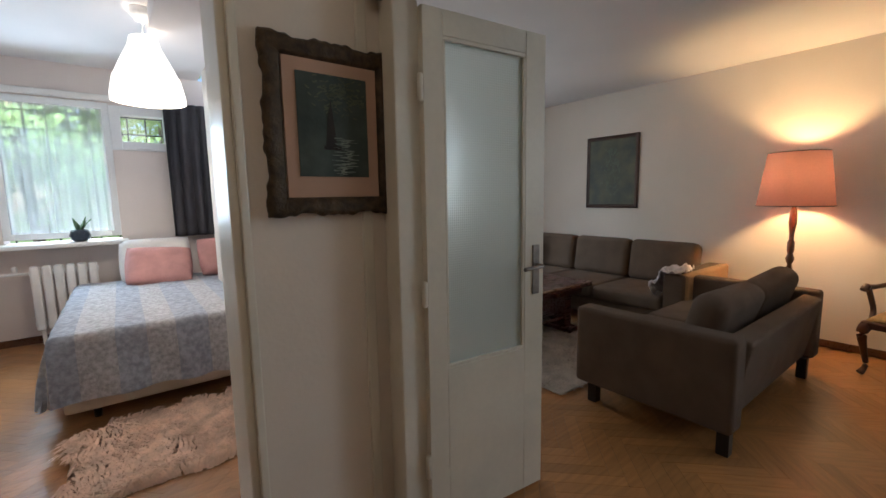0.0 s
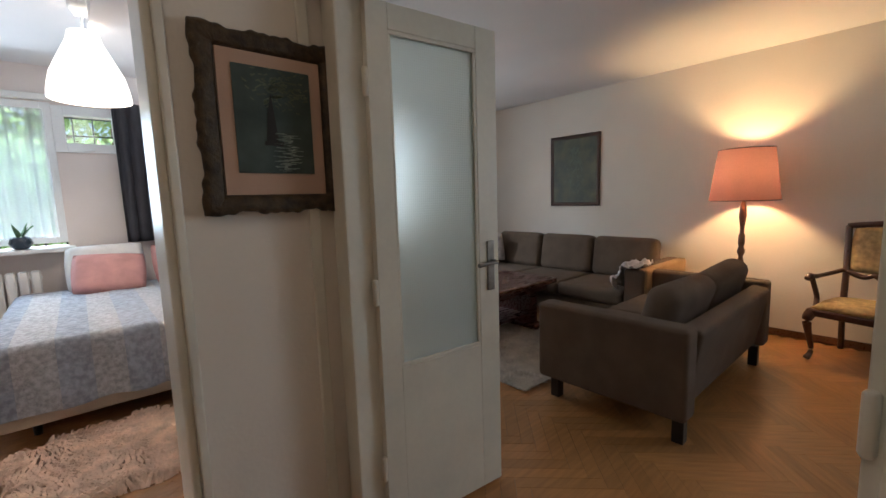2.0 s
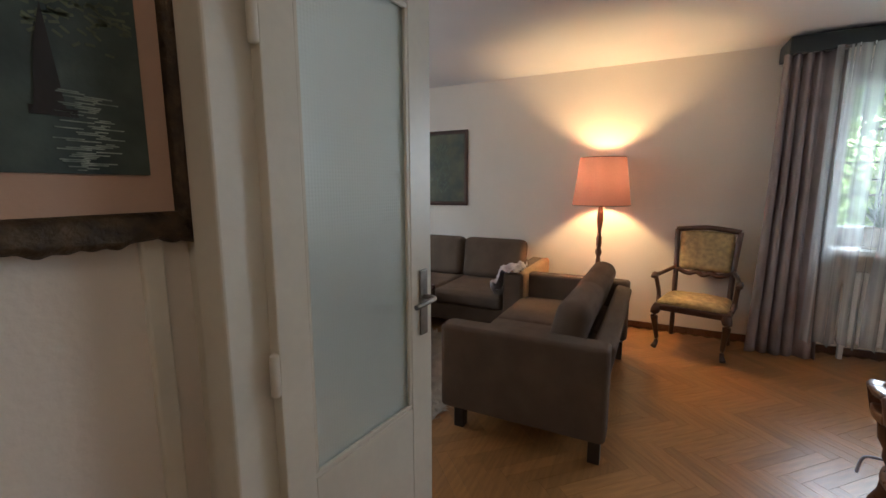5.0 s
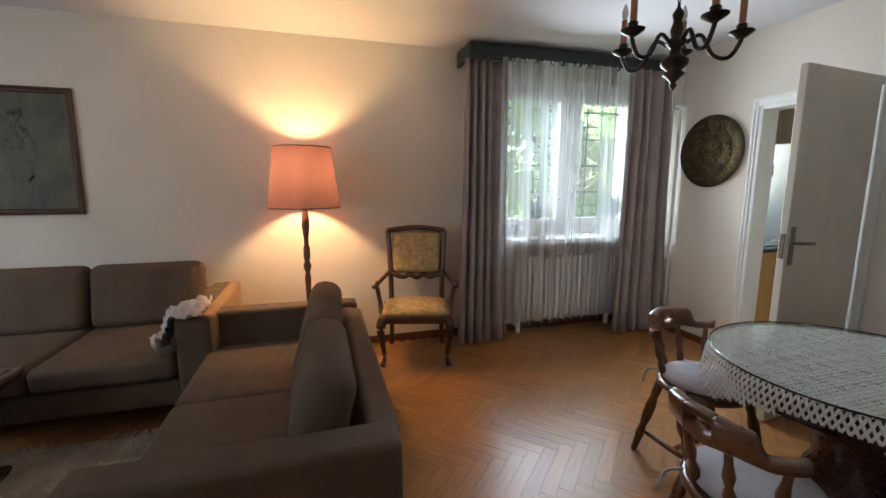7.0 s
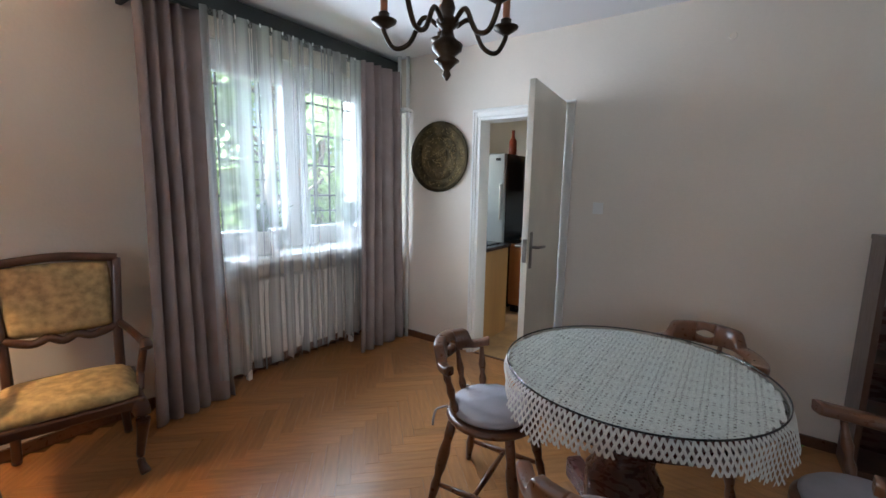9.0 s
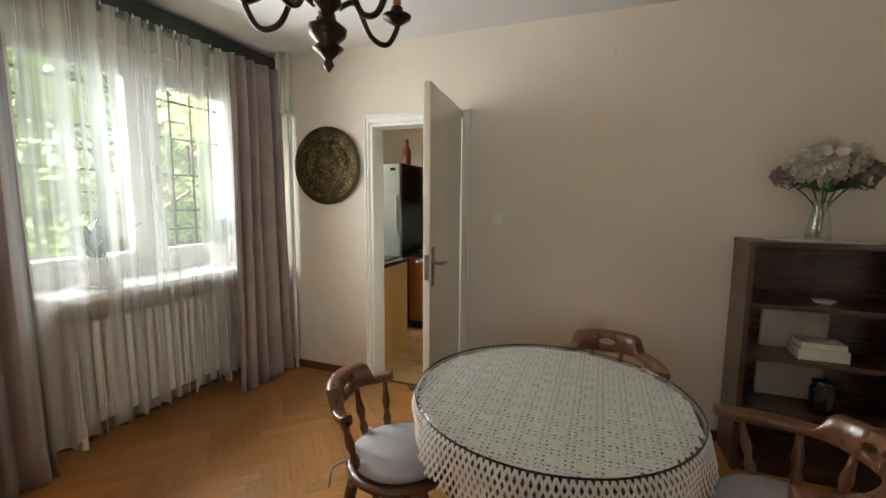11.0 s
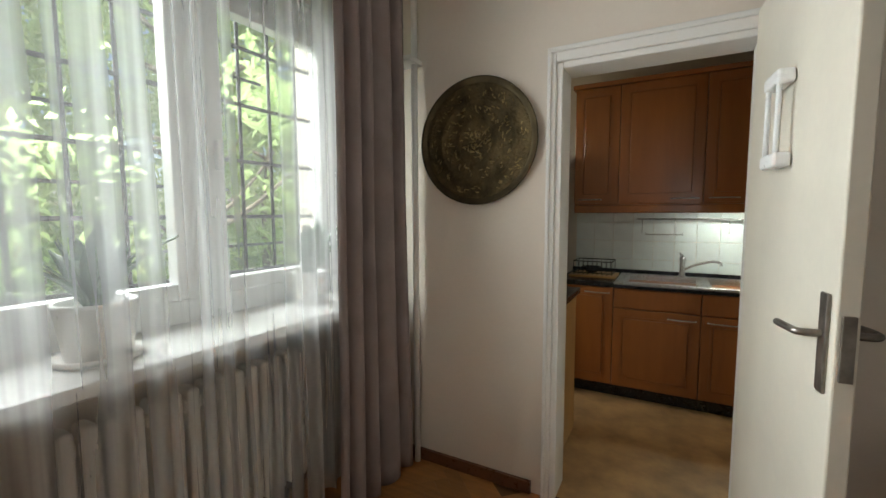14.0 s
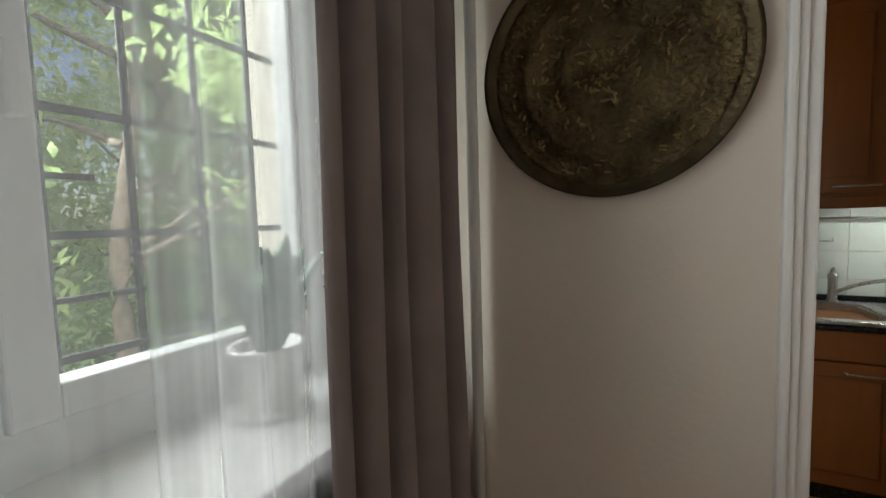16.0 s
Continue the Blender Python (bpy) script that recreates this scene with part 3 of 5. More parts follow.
def cloth(name, bm, material, label, category, thick=0.003):
    ob = single(name, bm, material, label, category)
    s = ob.modifiers.new("thickness", "SOLIDIFY")
    s.thickness = thick
    return ob


cloth("curtain", drape(bmesh.new(), 5.72, -0.43, -0.05, 0.012, 2.42, 0.040, 5, 3, flare=0.10), CURT, "mauve grey floor-length curtain drawn to the side", "curtain")
cloth("curtain", drape(bmesh.new(), 5.585, -2.04, -1.55, 0.012, 2.42, 0.048, 5, 8, flare=0.08), CURT, "mauve grey floor-length curtain beside the corner", "curtain")
single("net_curtain", drape(bmesh.new(), 5.60, -1.68, -0.33, 0.15, 2.42, 0.020, 14, 5, rows=30, scallop=0.05), NET, "sheer white net curtain with a ragged hem", "net curtain")
hk = thing("curtain_hooks", "small white hooks holding the net curtain", "curtain hook")
for i in range(16):
    part("hook", B(5.595, 5.602, -1.66 + i * 0.08, -1.655 + i * 0.08, 2.405, 2.425), PVC, hk)

# ---- plants on the sill ----
def plant(name, m, r, h, kind, leaves, length, seed, label):
    p = thing(name, label, "potted plant", m)
    prof = [(r * 0.75, 0), (r * 0.82, 0.01), (r, h * 0.93), (r * 1.04, h * 0.94), (r * 1.04, h), (r * 0.92, h), (r * 0.9, h - 0.02), (0.001, h - 0.02)] if kind != "round" else [(r * 0.5, 0), (r * 0.85, h * 0.2), (r, h * 0.5), (r * 0.85, h * 0.85), (r * 0.7, h), (r * 0.6, h), (r * 0.6, h - 0.02), (0.001, h - 0.02)]
    part("pot", lathe(bmesh.new(), prof, 24), DPOT if kind == "round" else POT, p)
    if kind != "round":
        part("saucer", lathe(bmesh.new(), [(r * 0.7, -0.0), (r * 1.1, 0.0), (r * 1.15, 0.018), (r * 1.05, 0.018), (r * 0.8, 0.006)], 24), POT, p)
    rnd = random.Random(seed)
    for i in range(leaves):
        a, lean = rnd.uniform(0, 6.28), rnd.uniform(0.15, 0.8)
        ln = length * rnd.uniform(0.7, 1.1)
        w = ln * (0.11 if kind == "round" else 0.15)
        b = bmesh.new()
        prev = None
        for k in range(7):
            t = k / 6
            out = lean * ln * t * (0.5 + 0.7 * t)
            z = h - 0.02 + ln * t * (1 - 0.35 * lean * t)
            ww = w * (math.sin(math.pi * (0.12 + 0.86 * t)) + 0.05)
            c = Vector((math.cos(a) * (out + 0.25 * r), math.sin(a) * (out + 0.25 * r), z))
            s = Vector((-math.sin(a), math.cos(a), 0)) * ww
            up = Vector((math.cos(a), math.sin(a), 0)) * 0.15 * ww
            cur = [b.verts.new(c - s), b.verts.new(c - up + Vector((0, 0, -0.004))), b.verts.new(c + s), b.verts.new(c + Vector((0, 0, 0.005)))]
            if prev:
                for q in range(4):
                    b.faces.new((prev[q], prev[(q + 1) % 4], cur[(q + 1) % 4], cur[q])).smooth = True
            prev = cur
        part("leaf", b, LEAF, p)
    return p


plant("potted_plant", pose(5.84, -0.80, 0.932), 0.10, 0.17, "white", 20, 0.25, 4, "bushy green plant in a white ceramic pot on the sill")
plant("potted_plant", pose(5.88, -1.66, 0.932), 0.08, 0.15, "white", 15, 0.27, 9, "broad-leaved green plant in a white ribbed pot on the sill")

# ---- brass plate ----
pl = thing("wall_plate", "large round embossed dark brass tray hung on the wall", "wall plate", pose(5.208, YS, 1.695, -90, 0, 0))
R = 0.302
part("rim", lathe(bmesh.new(), [(R * 0.9, 0.022), (R * 0.97, 0.026), (R, 0.034), (R, 0.02), (R * 0.9, 0.008)], 64, closed=False), BRASS, pl)
part("dish", lathe(bmesh.new(), [(0.001, 0.012), (R * 0.3, 0.012), (R * 0.31, 0.0135), (R * 0.36, 0.0135), (R * 0.37, 0.012), (R * 0.62, 0.012), (R * 0.63, 0.0145), (R * 0.67, 0.0145), (R * 0.68, 0.013), (R * 0.86, 0.014), (R * 0.905, 0.022), (R * 0.905, 0.004), (0.001, 0.003)], 64, closed=False), BRASSD, pl)
rnd = random.Random(5)
bm = bmesh.new()
for i in range(230):
    a, rr = rnd.uniform(0, 6.28), R * (rnd.choice((rnd.uniform(0.05, 0.28), rnd.uniform(0.4, 0.6), rnd.uniform(0.71, 0.84))))
    join(bm, B(-0.009, 0.009, -0.003, 0.003, -0.003, 0.0035, r=0.002, seg=1), Matrix.Translation((rr * math.cos(a), rr * math.sin(a), 0.013)) @ pose(0, 0, 0, 0, 0, math.degrees(a) + rnd.choice((0, 90, 45))))
part("relief", bm, BRASSH, pl)["kind"] = "stuff"

# ---- pictures ----
def carve(bm, w, h, t, depth, wob, rnd):
    """A picture frame's moulding with carved, wavy outer edges, lying in the xz plane and facing -y."""
    n = 60
    corners = [(-w / 2, -h / 2), (w / 2, -h / 2), (w / 2, h / 2), (-w / 2, h / 2)]
    loops = {}
    prof = [(0.0, 0.0), (0.0, depth * 0.6), (0.25, depth), (0.5, depth * 0.7), (0.8, depth * 0.75), (1.0, depth * 0.35), (1.0, 0.0)]
    ring = []
    for k in range(4):
        (x0, z0), (x1, z1) = corners[k], corners[(k + 1) % 4]
        for i in range(n):
            u = i / n
            ring.append((x0 + (x1 - x0) * u, z0 + (z1 - z0) * u, abs(2 * u - 1)))
    rows = []
    for x, z, c in ring:
        sx, sz = (w / 2 - t) / (w / 2), (h / 2 - t) / (h / 2)
        ix, iz = max(-w / 2 + t, min(w / 2 - t, x)), max(-h / 2 + t, min(h / 2 - t, z))
        bulge = wob * (math.sin(c * 9.5) * 0.5 + 0.6 * c ** 6 + 0.35 * math.sin(c * 31) * abs(math.sin(c * 7)))
        row = []
        for s, d in prof:
            ox, oz = x + (x - ix) / t * bulge, z + (z - iz) / t * bulge
            row.append(bm.verts.new((ox + (ix - ox) * s, -d - (wob * 0.5 * rnd.random() if 0 < s < 1 else 0), oz + (iz - oz) * s)))
        rows.append(row)
    for a, b in zip(rows, rows[1:] + rows[:1]):
        for i in range(len(prof) - 1):
            bm.faces.new((a[i], a[i + 1], b[i + 1], b[i])).smooth = wob > 0
    return bm


rnd = random.Random(2)
sea = thing("framed_picture", "seascape with a sailing boat in a carved dark frame", "picture", pose(1.785, PY - 0.016, 1.595))
fr = part("picture_frame", carve(bmesh.new(), 0.455, 0.565, 0.058, 0.035, 0.010, rnd), FRAMEG, sea, "carved dark gilt frame with wavy edges")
part("mount", B(-0.166, 0.166, -0.012, -0.002, -0.228, 0.228), MATB, sea, "pinkish mount board")
part("painting", B(-0.125, 0.125, -0.017, -0.0125, -0.155, 0.182), SEA, sea, "dark green sea at night")
bm = bmesh.new()
tri = [bm.verts.new(c) for c in ((-0.034, -0.0187, -0.06), (0.008, -0.0187, -0.06), (-0.010, -0.0187, 0.105), (-0.024, -0.0187, 0.04))]
bm.faces.new(tri)
box(bm, -0.04, 0.022, -0.0195, -0.0185, -0.065, -0.052)
part("boat", bm, BLACKW, sea)
bm = bmesh.new()
for i in range(46):
    z = -0.15 + 0.0028 * i
    c, s = 0.035 + rnd.uniform(-0.03, 0.03), rnd.uniform(0.006, 0.028)
    box(bm, c - s, c + s, -0.0195, -0.0182, z, z + 0.002)
part("moon_glitter", bm, PAINTL, sea)["kind"] = "stuff"
bm = bmesh.new()
for i in range(140):
    x, z = max(-0.11, min(0.11, rnd.gauss(0.02, 0.045))), max(0.03, min(0.18, rnd.gauss(0.115, 0.03)))
    join(bm, B(-0.007, 0.007, -0.0178, -0.0172, -0.0022, 0.0022), pose(x, 0, z, 0, rnd.uniform(-40, 40), 0))
part("moonlit_cloud", bm, PAINTD, sea)["kind"] = "stuff"

wd = thing("framed_picture", "dark woodland painting in a plain brown frame", "picture", pose(XE - 0.003, 3.09, 1.63, 0, 0, -90))
part("picture_frame", carve(bmesh.new(), 0.68, 0.87, 0.045, 0.03, 0.0, rnd), DARKW, wd)
part("canvas", B(-0.30, 0.30, -0.014, -0.004, -0.395, 0.395), WOODP, wd)
bm = bmesh.new()
for i in range(150):
    join(bm, B(-0.006, 0.006, -0.0148, -0.0138, -0.016, 0.016), pose(rnd.gauss(0, 0.06), 0, rnd.uniform(-0.28, 0.28), 0, rnd.uniform(-50, 50), 0))
part("light_between_trees", bm, PAINTD, wd)["kind"] = "stuff"

# ---- floor lamp ----
fl = thing("floor_lamp", "lit floor lamp with pink shade and turned wooden stand", "lamp", pose(5.68, 1.235, 0))
part("base", lathe(bmesh.new(), [(0.15, 0), (0.15, 0.02), (0.12, 0.035), (0.05, 0.05), (0.025, 0.08)], 28), CHAIRW, fl)
part("stand", lathe(bmesh.new(), [(0.02, 0.05), (0.024, 0.2), (0.016, 0.4), (0.017, 0.5), (0.024, 0.7), (0.016, 0.74), (0.03, 0.78), (0.03, 0.8), (0.018, 0.83), (0.026, 0.86), (0.026, 0.93), (0.017, 0.95), (0.017, 1.0), (0.03, 1.1), (0.026, 1.18), (0.012, 1.24), (0.012, 1.33)], 18), CHAIRW, fl)
part("shade", lathe(bmesh.new(), [(0.262, 1.24), (0.205, 1.68)], 40, closed=False), SHADE, fl, "glowing pink fabric shade")
for r, z in ((0.264, 1.24), (0.207, 1.68)):
    bm = lathe(bmesh.new(), [(r - 0.003, z - 0.004), (r + 0.001, z - 0.004), (r + 0.001, z + 0.004), (r - 0.003, z + 0.004), (r - 0.003, z - 0.004)], 40, closed=False)
    part("shade_trim", bm, BLACKW, fl)
part("bulb_holder", lathe(bmesh.new(), [(0.015, 1.3), (0.015, 1.36)], 12), BLACKP, fl)

# ---- sofas ----
def legs(parent, pts, h, s=0.03):
    for x, y in pts:
        part("leg", B(x - s, x + s, y - s, y + s, 0, h, r=0.004), BLACKW, parent)


ls = thing("loveseat", "dark brown fabric two-seat sofa with loose cushions", "sofa", pose(0, 0, 0))
legs(ls, ((3.575, 0.97), (3.575, 1.73), (5.05, 0.97), (5.05, 1.75)), 0.15)
for x0, x1 in ((3.49, 3.64), (5.08, 5.23)):
    part("armrest", B(x0, x1, 0.915, 1.825, 0.14, 0.642, r=0.028, seg=4), FAB, ls)
part("seat_frame", B(3.64, 5.08, 1.0, 1.80, 0.16, 0.29, r=0.015), FAB, ls)
for x0, x1 in ((3.645, 4.358), (4.362, 5.075)):
    part("seat_cushion", B(x0, x1, 1.06, 1.80, 0.29, 0.44, r=0.035, seg=4), FAB, ls, smooth=True)
bm = B(3.64, 5.08, -0.06, 0.06, 0, 0.46, r=0.025, seg=3)
bmesh.ops.transform(bm, matrix=pose(0, 1.03, 0.16, 10, 0, 0), verts=bm.verts)
part("backrest", bm, FAB, ls)
for x, turn in ((4.0, 2.0), (4.72, -2.5)):
    bm = B(-0.355, 0.355, -0.095, 0.095, 0, 0.375, r=0.085, seg=6)
    for v in bm.verts:
        v.co.y += 0.02 * math.sin(v.co.x * 4 + x) * v.co.z / 0.4
        v.co.z += 0.012 * noise.noise(Vector((v.co.x * 5, x, v.co.z * 4)))
    bmesh.ops.transform(bm, matrix=pose(x, 1.205, 0.435, 15, turn, turn), verts=bm.verts)
    part("back_cushion", bm, FAB, ls, smooth=True)

cs = thing("corner_sofa", "dark brown fabric corner sofa against the wall", "sofa")
legs(cs, ((5.05, 1.83), (5.85, 1.83), (5.05, 4.2)), 0.13)
part("armrest", B(4.95, 5.93, 1.765, 1.95, 0.12, 0.655, r=0.03, seg=4), FAB, cs)
# The armrest's outer side is tan, paler than the rest of the sofa.
part("arm_side_panel", B(4.97, 5.90, 1.745, 1.83, 0.14, 0.662, r=0.03, seg=3), ARMTAN, cs, "tan outer side of the armrest")
part("seat_frame", B(4.98, 5.9, 1.95, 4.5, 0.13, 0.29, r=0.015), FAB, cs)
part("chaise", B(4.1, 4.98, 3.75, 4.5, 0.13, 0.42, r=0.04, seg=3), FAB, cs)
part("backrest", B(5.78, 5.95, 1.95, 4.5, 0.2, 0.62, r=0.03), FAB, cs)
for y0 in (1.955, 2.665, 3.375):
    part("seat_cushion", B(4.95, 5.78, y0, y0 + 0.705, 0.29, 0.435, r=0.045, seg=4), FAB, cs)
    bm = B(-0.10, 0.10, 0, 0.69, 0, 0.44, r=0.065, seg=4)
    bmesh.ops.transform(bm, matrix=pose(5.70, y0 + 0.008, 0.42, 0, 10, 0), verts=bm.verts)
    part("back_cushion", bm, FAB, cs, smooth=True)

tc = bmesh.new()
n = 26
grid = []
for i in range(n + 1):
    row = []
    for j in range(n + 1):
        u, v = i / n * 0.42 - 0.21, j / n * 0.55
        x, y, z = 5.08 + u * (0.75 + 0.25 * math.sin(j * 0.4)), 1.88 + 0, 0.664
        if v < 0.12:
            y, z = 1.80 + v, 0.664
        elif v < 0.17:
            y, z = 1.80 + v, 0.664 - (v - 0.12) * 0.3
        else:
            y, z = 1.972 + (v - 0.17) * 0.14, 0.649 - (v - 0.17) * 0.56
        k = 0.055 * abs(noise.noise(Vector((u * 14, v * 12, 2)))) + 0.03 * abs(noise.noise(Vector((u * 30, v * 30, 5))))
        row.append(tc.verts.new((x, y + k * (1 if v > 0.17 else 0.2), z + k * 1.6)))
    grid.append(row)
for a, b in zip(grid, grid[1:]):
    for j in range(n):
        tc.faces.new((a[j], b[j], b[j + 1], a[j + 1])).smooth = True
cloth("throw_cloth", tc, SLEEVE, "crumpled pale printed cloth draped over the sofa arm", "cloth", 0.004)
single("cushion", pillow(bmesh.new(), 0.42, 0.42, 0.16, pose(5.45, 4.05, 0.67, 0, 72, 20)), SLEEVE, "pale printed cushion leaning on the corner sofa", "cushion")

# ---- coffee table and rug ----
ct = thing("coffee_table", "dark red-brown coffee table with a lower shelf", "coffee table", pose(4.28, 2.93, 0))
part("tabletop", B(-0.56, 0.56, -0.36, 0.36, 0.46, 0.51, r=0.01), MAHOG, ct)
part("apron", B(-0.48, 0.48, -0.29, 0.29, 0.40, 0.46), MAHOG, ct)
for x in (-0.36, 0.36):
    part("leg", B(x - 0.05, x + 0.05, -0.22, 0.22, 0.05, 0.40, r=0.006), MAHOG, ct)
    part("foot", B(x - 0.09, x + 0.09, -0.31, 0.31, 0.018, 0.055, r=0.008), MAHOG, ct)
part("shelf", B(-0.31, 0.31, -0.2, 0.2, 0.14, 0.165), MAHOG, ct)


def fur(bm, x0, x1, y0, y1, z, count, length, width, rnd, ragged):
    """Tufts of pile that lean every way, thinning at a ragged edge."""
    for _ in range(count):
        x, y = rnd.uniform(x0, x1), rnd.uniform(y0, y1)
        e = min(x - x0, x1 - x, y - y0, y1 - y)
        if e < ragged * (0.5 + 0.5 * noise.noise(Vector((x * 6, y * 6, 1)))):
            continue
        a = 3 * noise.noise(Vector((x * 3, y * 3, 7))) * 2 + rnd.uniform(-0.7, 0.7)
        l = length * rnd.uniform(0.6, 1.2)
        d = Vector((math.cos(a), math.sin(a), 0))
        s = Vector((-d.y, d.x, 0)) * width
        p = Vector((x, y, z))
        q = p + d * l * 0.5 + Vector((0, 0, l * 0.5))
        r = p + d * l + Vector((0, 0, l * 0.35))
        v = [bm.verts.new(c) for c in (p - s, p + s, q + s * 0.8, q - s * 0.8, r)]
        bm.faces.new((v[0], v[1], v[2], v[3]))
        bm.faces.new((v[3], v[2], v[4]))
    return bm


rnd = random.Random(11)
rg = thing("rug", "cream shaggy rug under the coffee table", "rug")
part("backing", B(3.45, 4.9, 1.9, 3.7, 0.003, 0.016, r=0.005), RUG, rg)
part("pile", fur(bmesh.new(), 3.42, 4.93, 1.87, 3.73, 0.014, 9000, 0.035, 0.005, rnd, 0.0), RUG, rg)["kind"] = "stuff"

# ---- armchair ----
ac = thing("armchair", "antique carved wooden armchair with gold damask upholstery", "chair", pose(5.575, 0.405, 0, 0, 0, 166) @ Matrix.Diagonal((1.0, 1.08, 1.0, 1.0)))
# the seat faces +x here
part("seat_frame", B(-0.22, 0.25, -0.26, 0.26, 0.36, 0.415, r=0.012), DARKW, ac)
part("seat_cushion", pillow(bmesh.new(), 0.46, 0.50, 0.11, pose(0.015, 0, 0.425)), GOLDF, ac, "gold damask seat")
for s in (-1, 1):
    part("front_leg", tube(bmesh.new(), curve([(0.21, s * 0.225, 0.40), (0.245, s * 0.245, 0.33), (0.225, s * 0.235, 0.2), (0.20, s * 0.225, 0.08), (0.235, s * 0.24, 0.018)], 5), [0.036] * 3 + [0.036, 0.034, 0.031, 0.028, 0.026, 0.024, 0.022, 0.02, 0.019, 0.018, 0.017, 0.016, 0.016, 0.016, 0.018, 0.02, 0.022, 0.018], 10), DARKW, ac)
    part("back_leg", tube(bmesh.new(), curve([(-0.21, s * 0.2, 0.40), (-0.22, s * 0.2, 0.2), (-0.27, s * 0.21, 0.012)], 5), 0.019), DARKW, ac)
    part("back_post", tube(bmesh.new(), curve([(-0.21, s * 0.2, 0.40), (-0.235, s * 0.205, 0.65), (-0.29, s * 0.225, 1.02)], 6), 0.021), DARKW, ac)
    part("arm", tube(bmesh.new(), curve([(-0.235, s * 0.215, 0.67), (-0.1, s * 0.25, 0.65), (0.05, s * 0.275, 0.64), (0.13, s * 0.285, 0.65), (0.16, s * 0.285, 0.625)], 6), [0.017] * 12 + [0.02] * 6 + [0.025] * 7), DARKW, ac)
    part("arm_support", tube(bmesh.new(), curve([(0.11, s * 0.25, 0.40), (0.065, s * 0.262, 0.48), (0.12, s * 0.28, 0.64)], 6), 0.017), DARKW, ac)
bm = tube(bmesh.new(), curve([(-0.29, -0.23, 1.02), (-0.295, -0.12, 1.035), (-0.297, 0, 1.045), (-0.295, 0.12, 1.035), (-0.29, 0.23, 1.02)], 5), 0.023)
box(bm, -0.315, -0.28, -0.04, 0.04, 1.035, 1.065, r=0.012)
part("crest_rail", bm, DARKW, ac)
part("lower_rail", tube(bmesh.new(), curve([(-0.235, -0.2, 0.66), (-0.235, -0.11, 0.625), (-0.235, -0.05, 0.645), (-0.235, 0, 0.62), (-0.235, 0.05, 0.645), (-0.235, 0.11, 0.625), (-0.235, 0.2, 0.66)], 5), 0.021), DARKW, ac)
part("back_cushion", pillow(bmesh.new(), 0.365, 0.40, 0.06, pose(-0.262, 0, 0.835, 0, 82, 0)), GOLDF, ac, "gold damask back panel")

# ---- dining table ----
TX, TY, TR = 3.31, -0.775, 0.478
dt = thing("dining_table", "round dark wooden pedestal dining table", "table", pose(TX, TY, 0))
part("tabletop", lathe(bmesh.new(), [(TR - 0.03, 0.705), (TR, 0.715), (TR, 0.735), (TR - 0.01, 0.742)], 64), MAHOG, dt)
part("apron", lathe(bmesh.new(), [(TR - 0.06, 0.63), (TR - 0.06, 0.705)], 64), MAHOG, dt)
part("pedestal", lathe(bmesh.new(), [(0.15, 0.1), (0.15, 0.3), (0.11, 0.36), (0.13, 0.5), (0.16, 0.63)], 8), MAHOG, dt)
for k in range(4):
    bm = B(0.08, 0.40, -0.04, 0.04, 0.0, 0.11, r=0.015)
    bmesh.ops.transform(bm, matrix=pose(0, 0, 0, 0, 0, 45 + 90 * k), verts=bm.verts)
    part("foot", bm, MAHOG, dt)


def at(r, a):
    """A point of the lace at radius r and angle a: flat on the table, then hanging from its edge."""
    if r <= TR + 0.003:
        return Vector((r * math.cos(a), r * math.sin(a), 0.7465))
    k = TR + 0.012 + 0.25 * (r - TR) * (0.5 + 0.5 * math.sin(9 * a))
    return Vector((k * math.cos(a), k * math.sin(a), 0.7465 - (r - TR)))


def strand(bm, p, q, w):
    d = (q - p)
    s = d.cross(Vector((p.x, p.y, 0.0)) if abs(d.z) > 0.3 * d.length else Vector((0, 0, 1))).normalized() * w
    o = Vector((p.x, p.y, 0)).normalized() * 0.0015 + Vector((0, 0, 0.0015))
    v = [bm.verts.new(c) for c in (p - s, p + s, q + s, q - s, p + o, q + o)]
    bm.faces.new((v[0], v[4], v[5], v[3]))
    bm.faces.new((v[4], v[1], v[2], v[5]))


cl = thing("tablecloth", "white crocheted lace tablecloth with a scalloped hanging border", "tablecloth", pose(TX, TY, 0))
bm = bmesh.new()
step = 0.019
nn = int(TR / step) + 1
rnd = random.Random(3)
for i in range(-nn, nn + 1):
    for j in range(-nn, nn + 1):
        x, y = i * step, j * step
        if math.hypot(x, y) > TR - 0.006:
            continue
        motif = (i % 4 in (0, 1)) + (j % 4 in (0, 1))
        w = 0.0076 if motif == 2 else 0.0062 if motif == 1 else 0.004
        for dx, dy in ((step, 0), (0, step)):
            if math.hypot(x + dx, y + dy) < TR:
                strand(bm, Vector((x, y, 0.7455)), Vector((x + dx, y + dy, 0.7455)), w)
        if motif != 1 and math.hypot(x + step, y + step) < TR:
            strand(bm, Vector((x, y, 0.746)), Vector((x + step, y + step, 0.746)), 0.003)
part("lace_top", bm, LACE, cl)["kind"] = "stuff"
bm = bmesh.new()
na, dr = 150, 0.021


def drop(a):
    sq = max(abs(math.cos(a - 0.35)), abs(math.sin(a - 0.35)))
    return 0.055 + 0.26 * (1 / sq - 1)


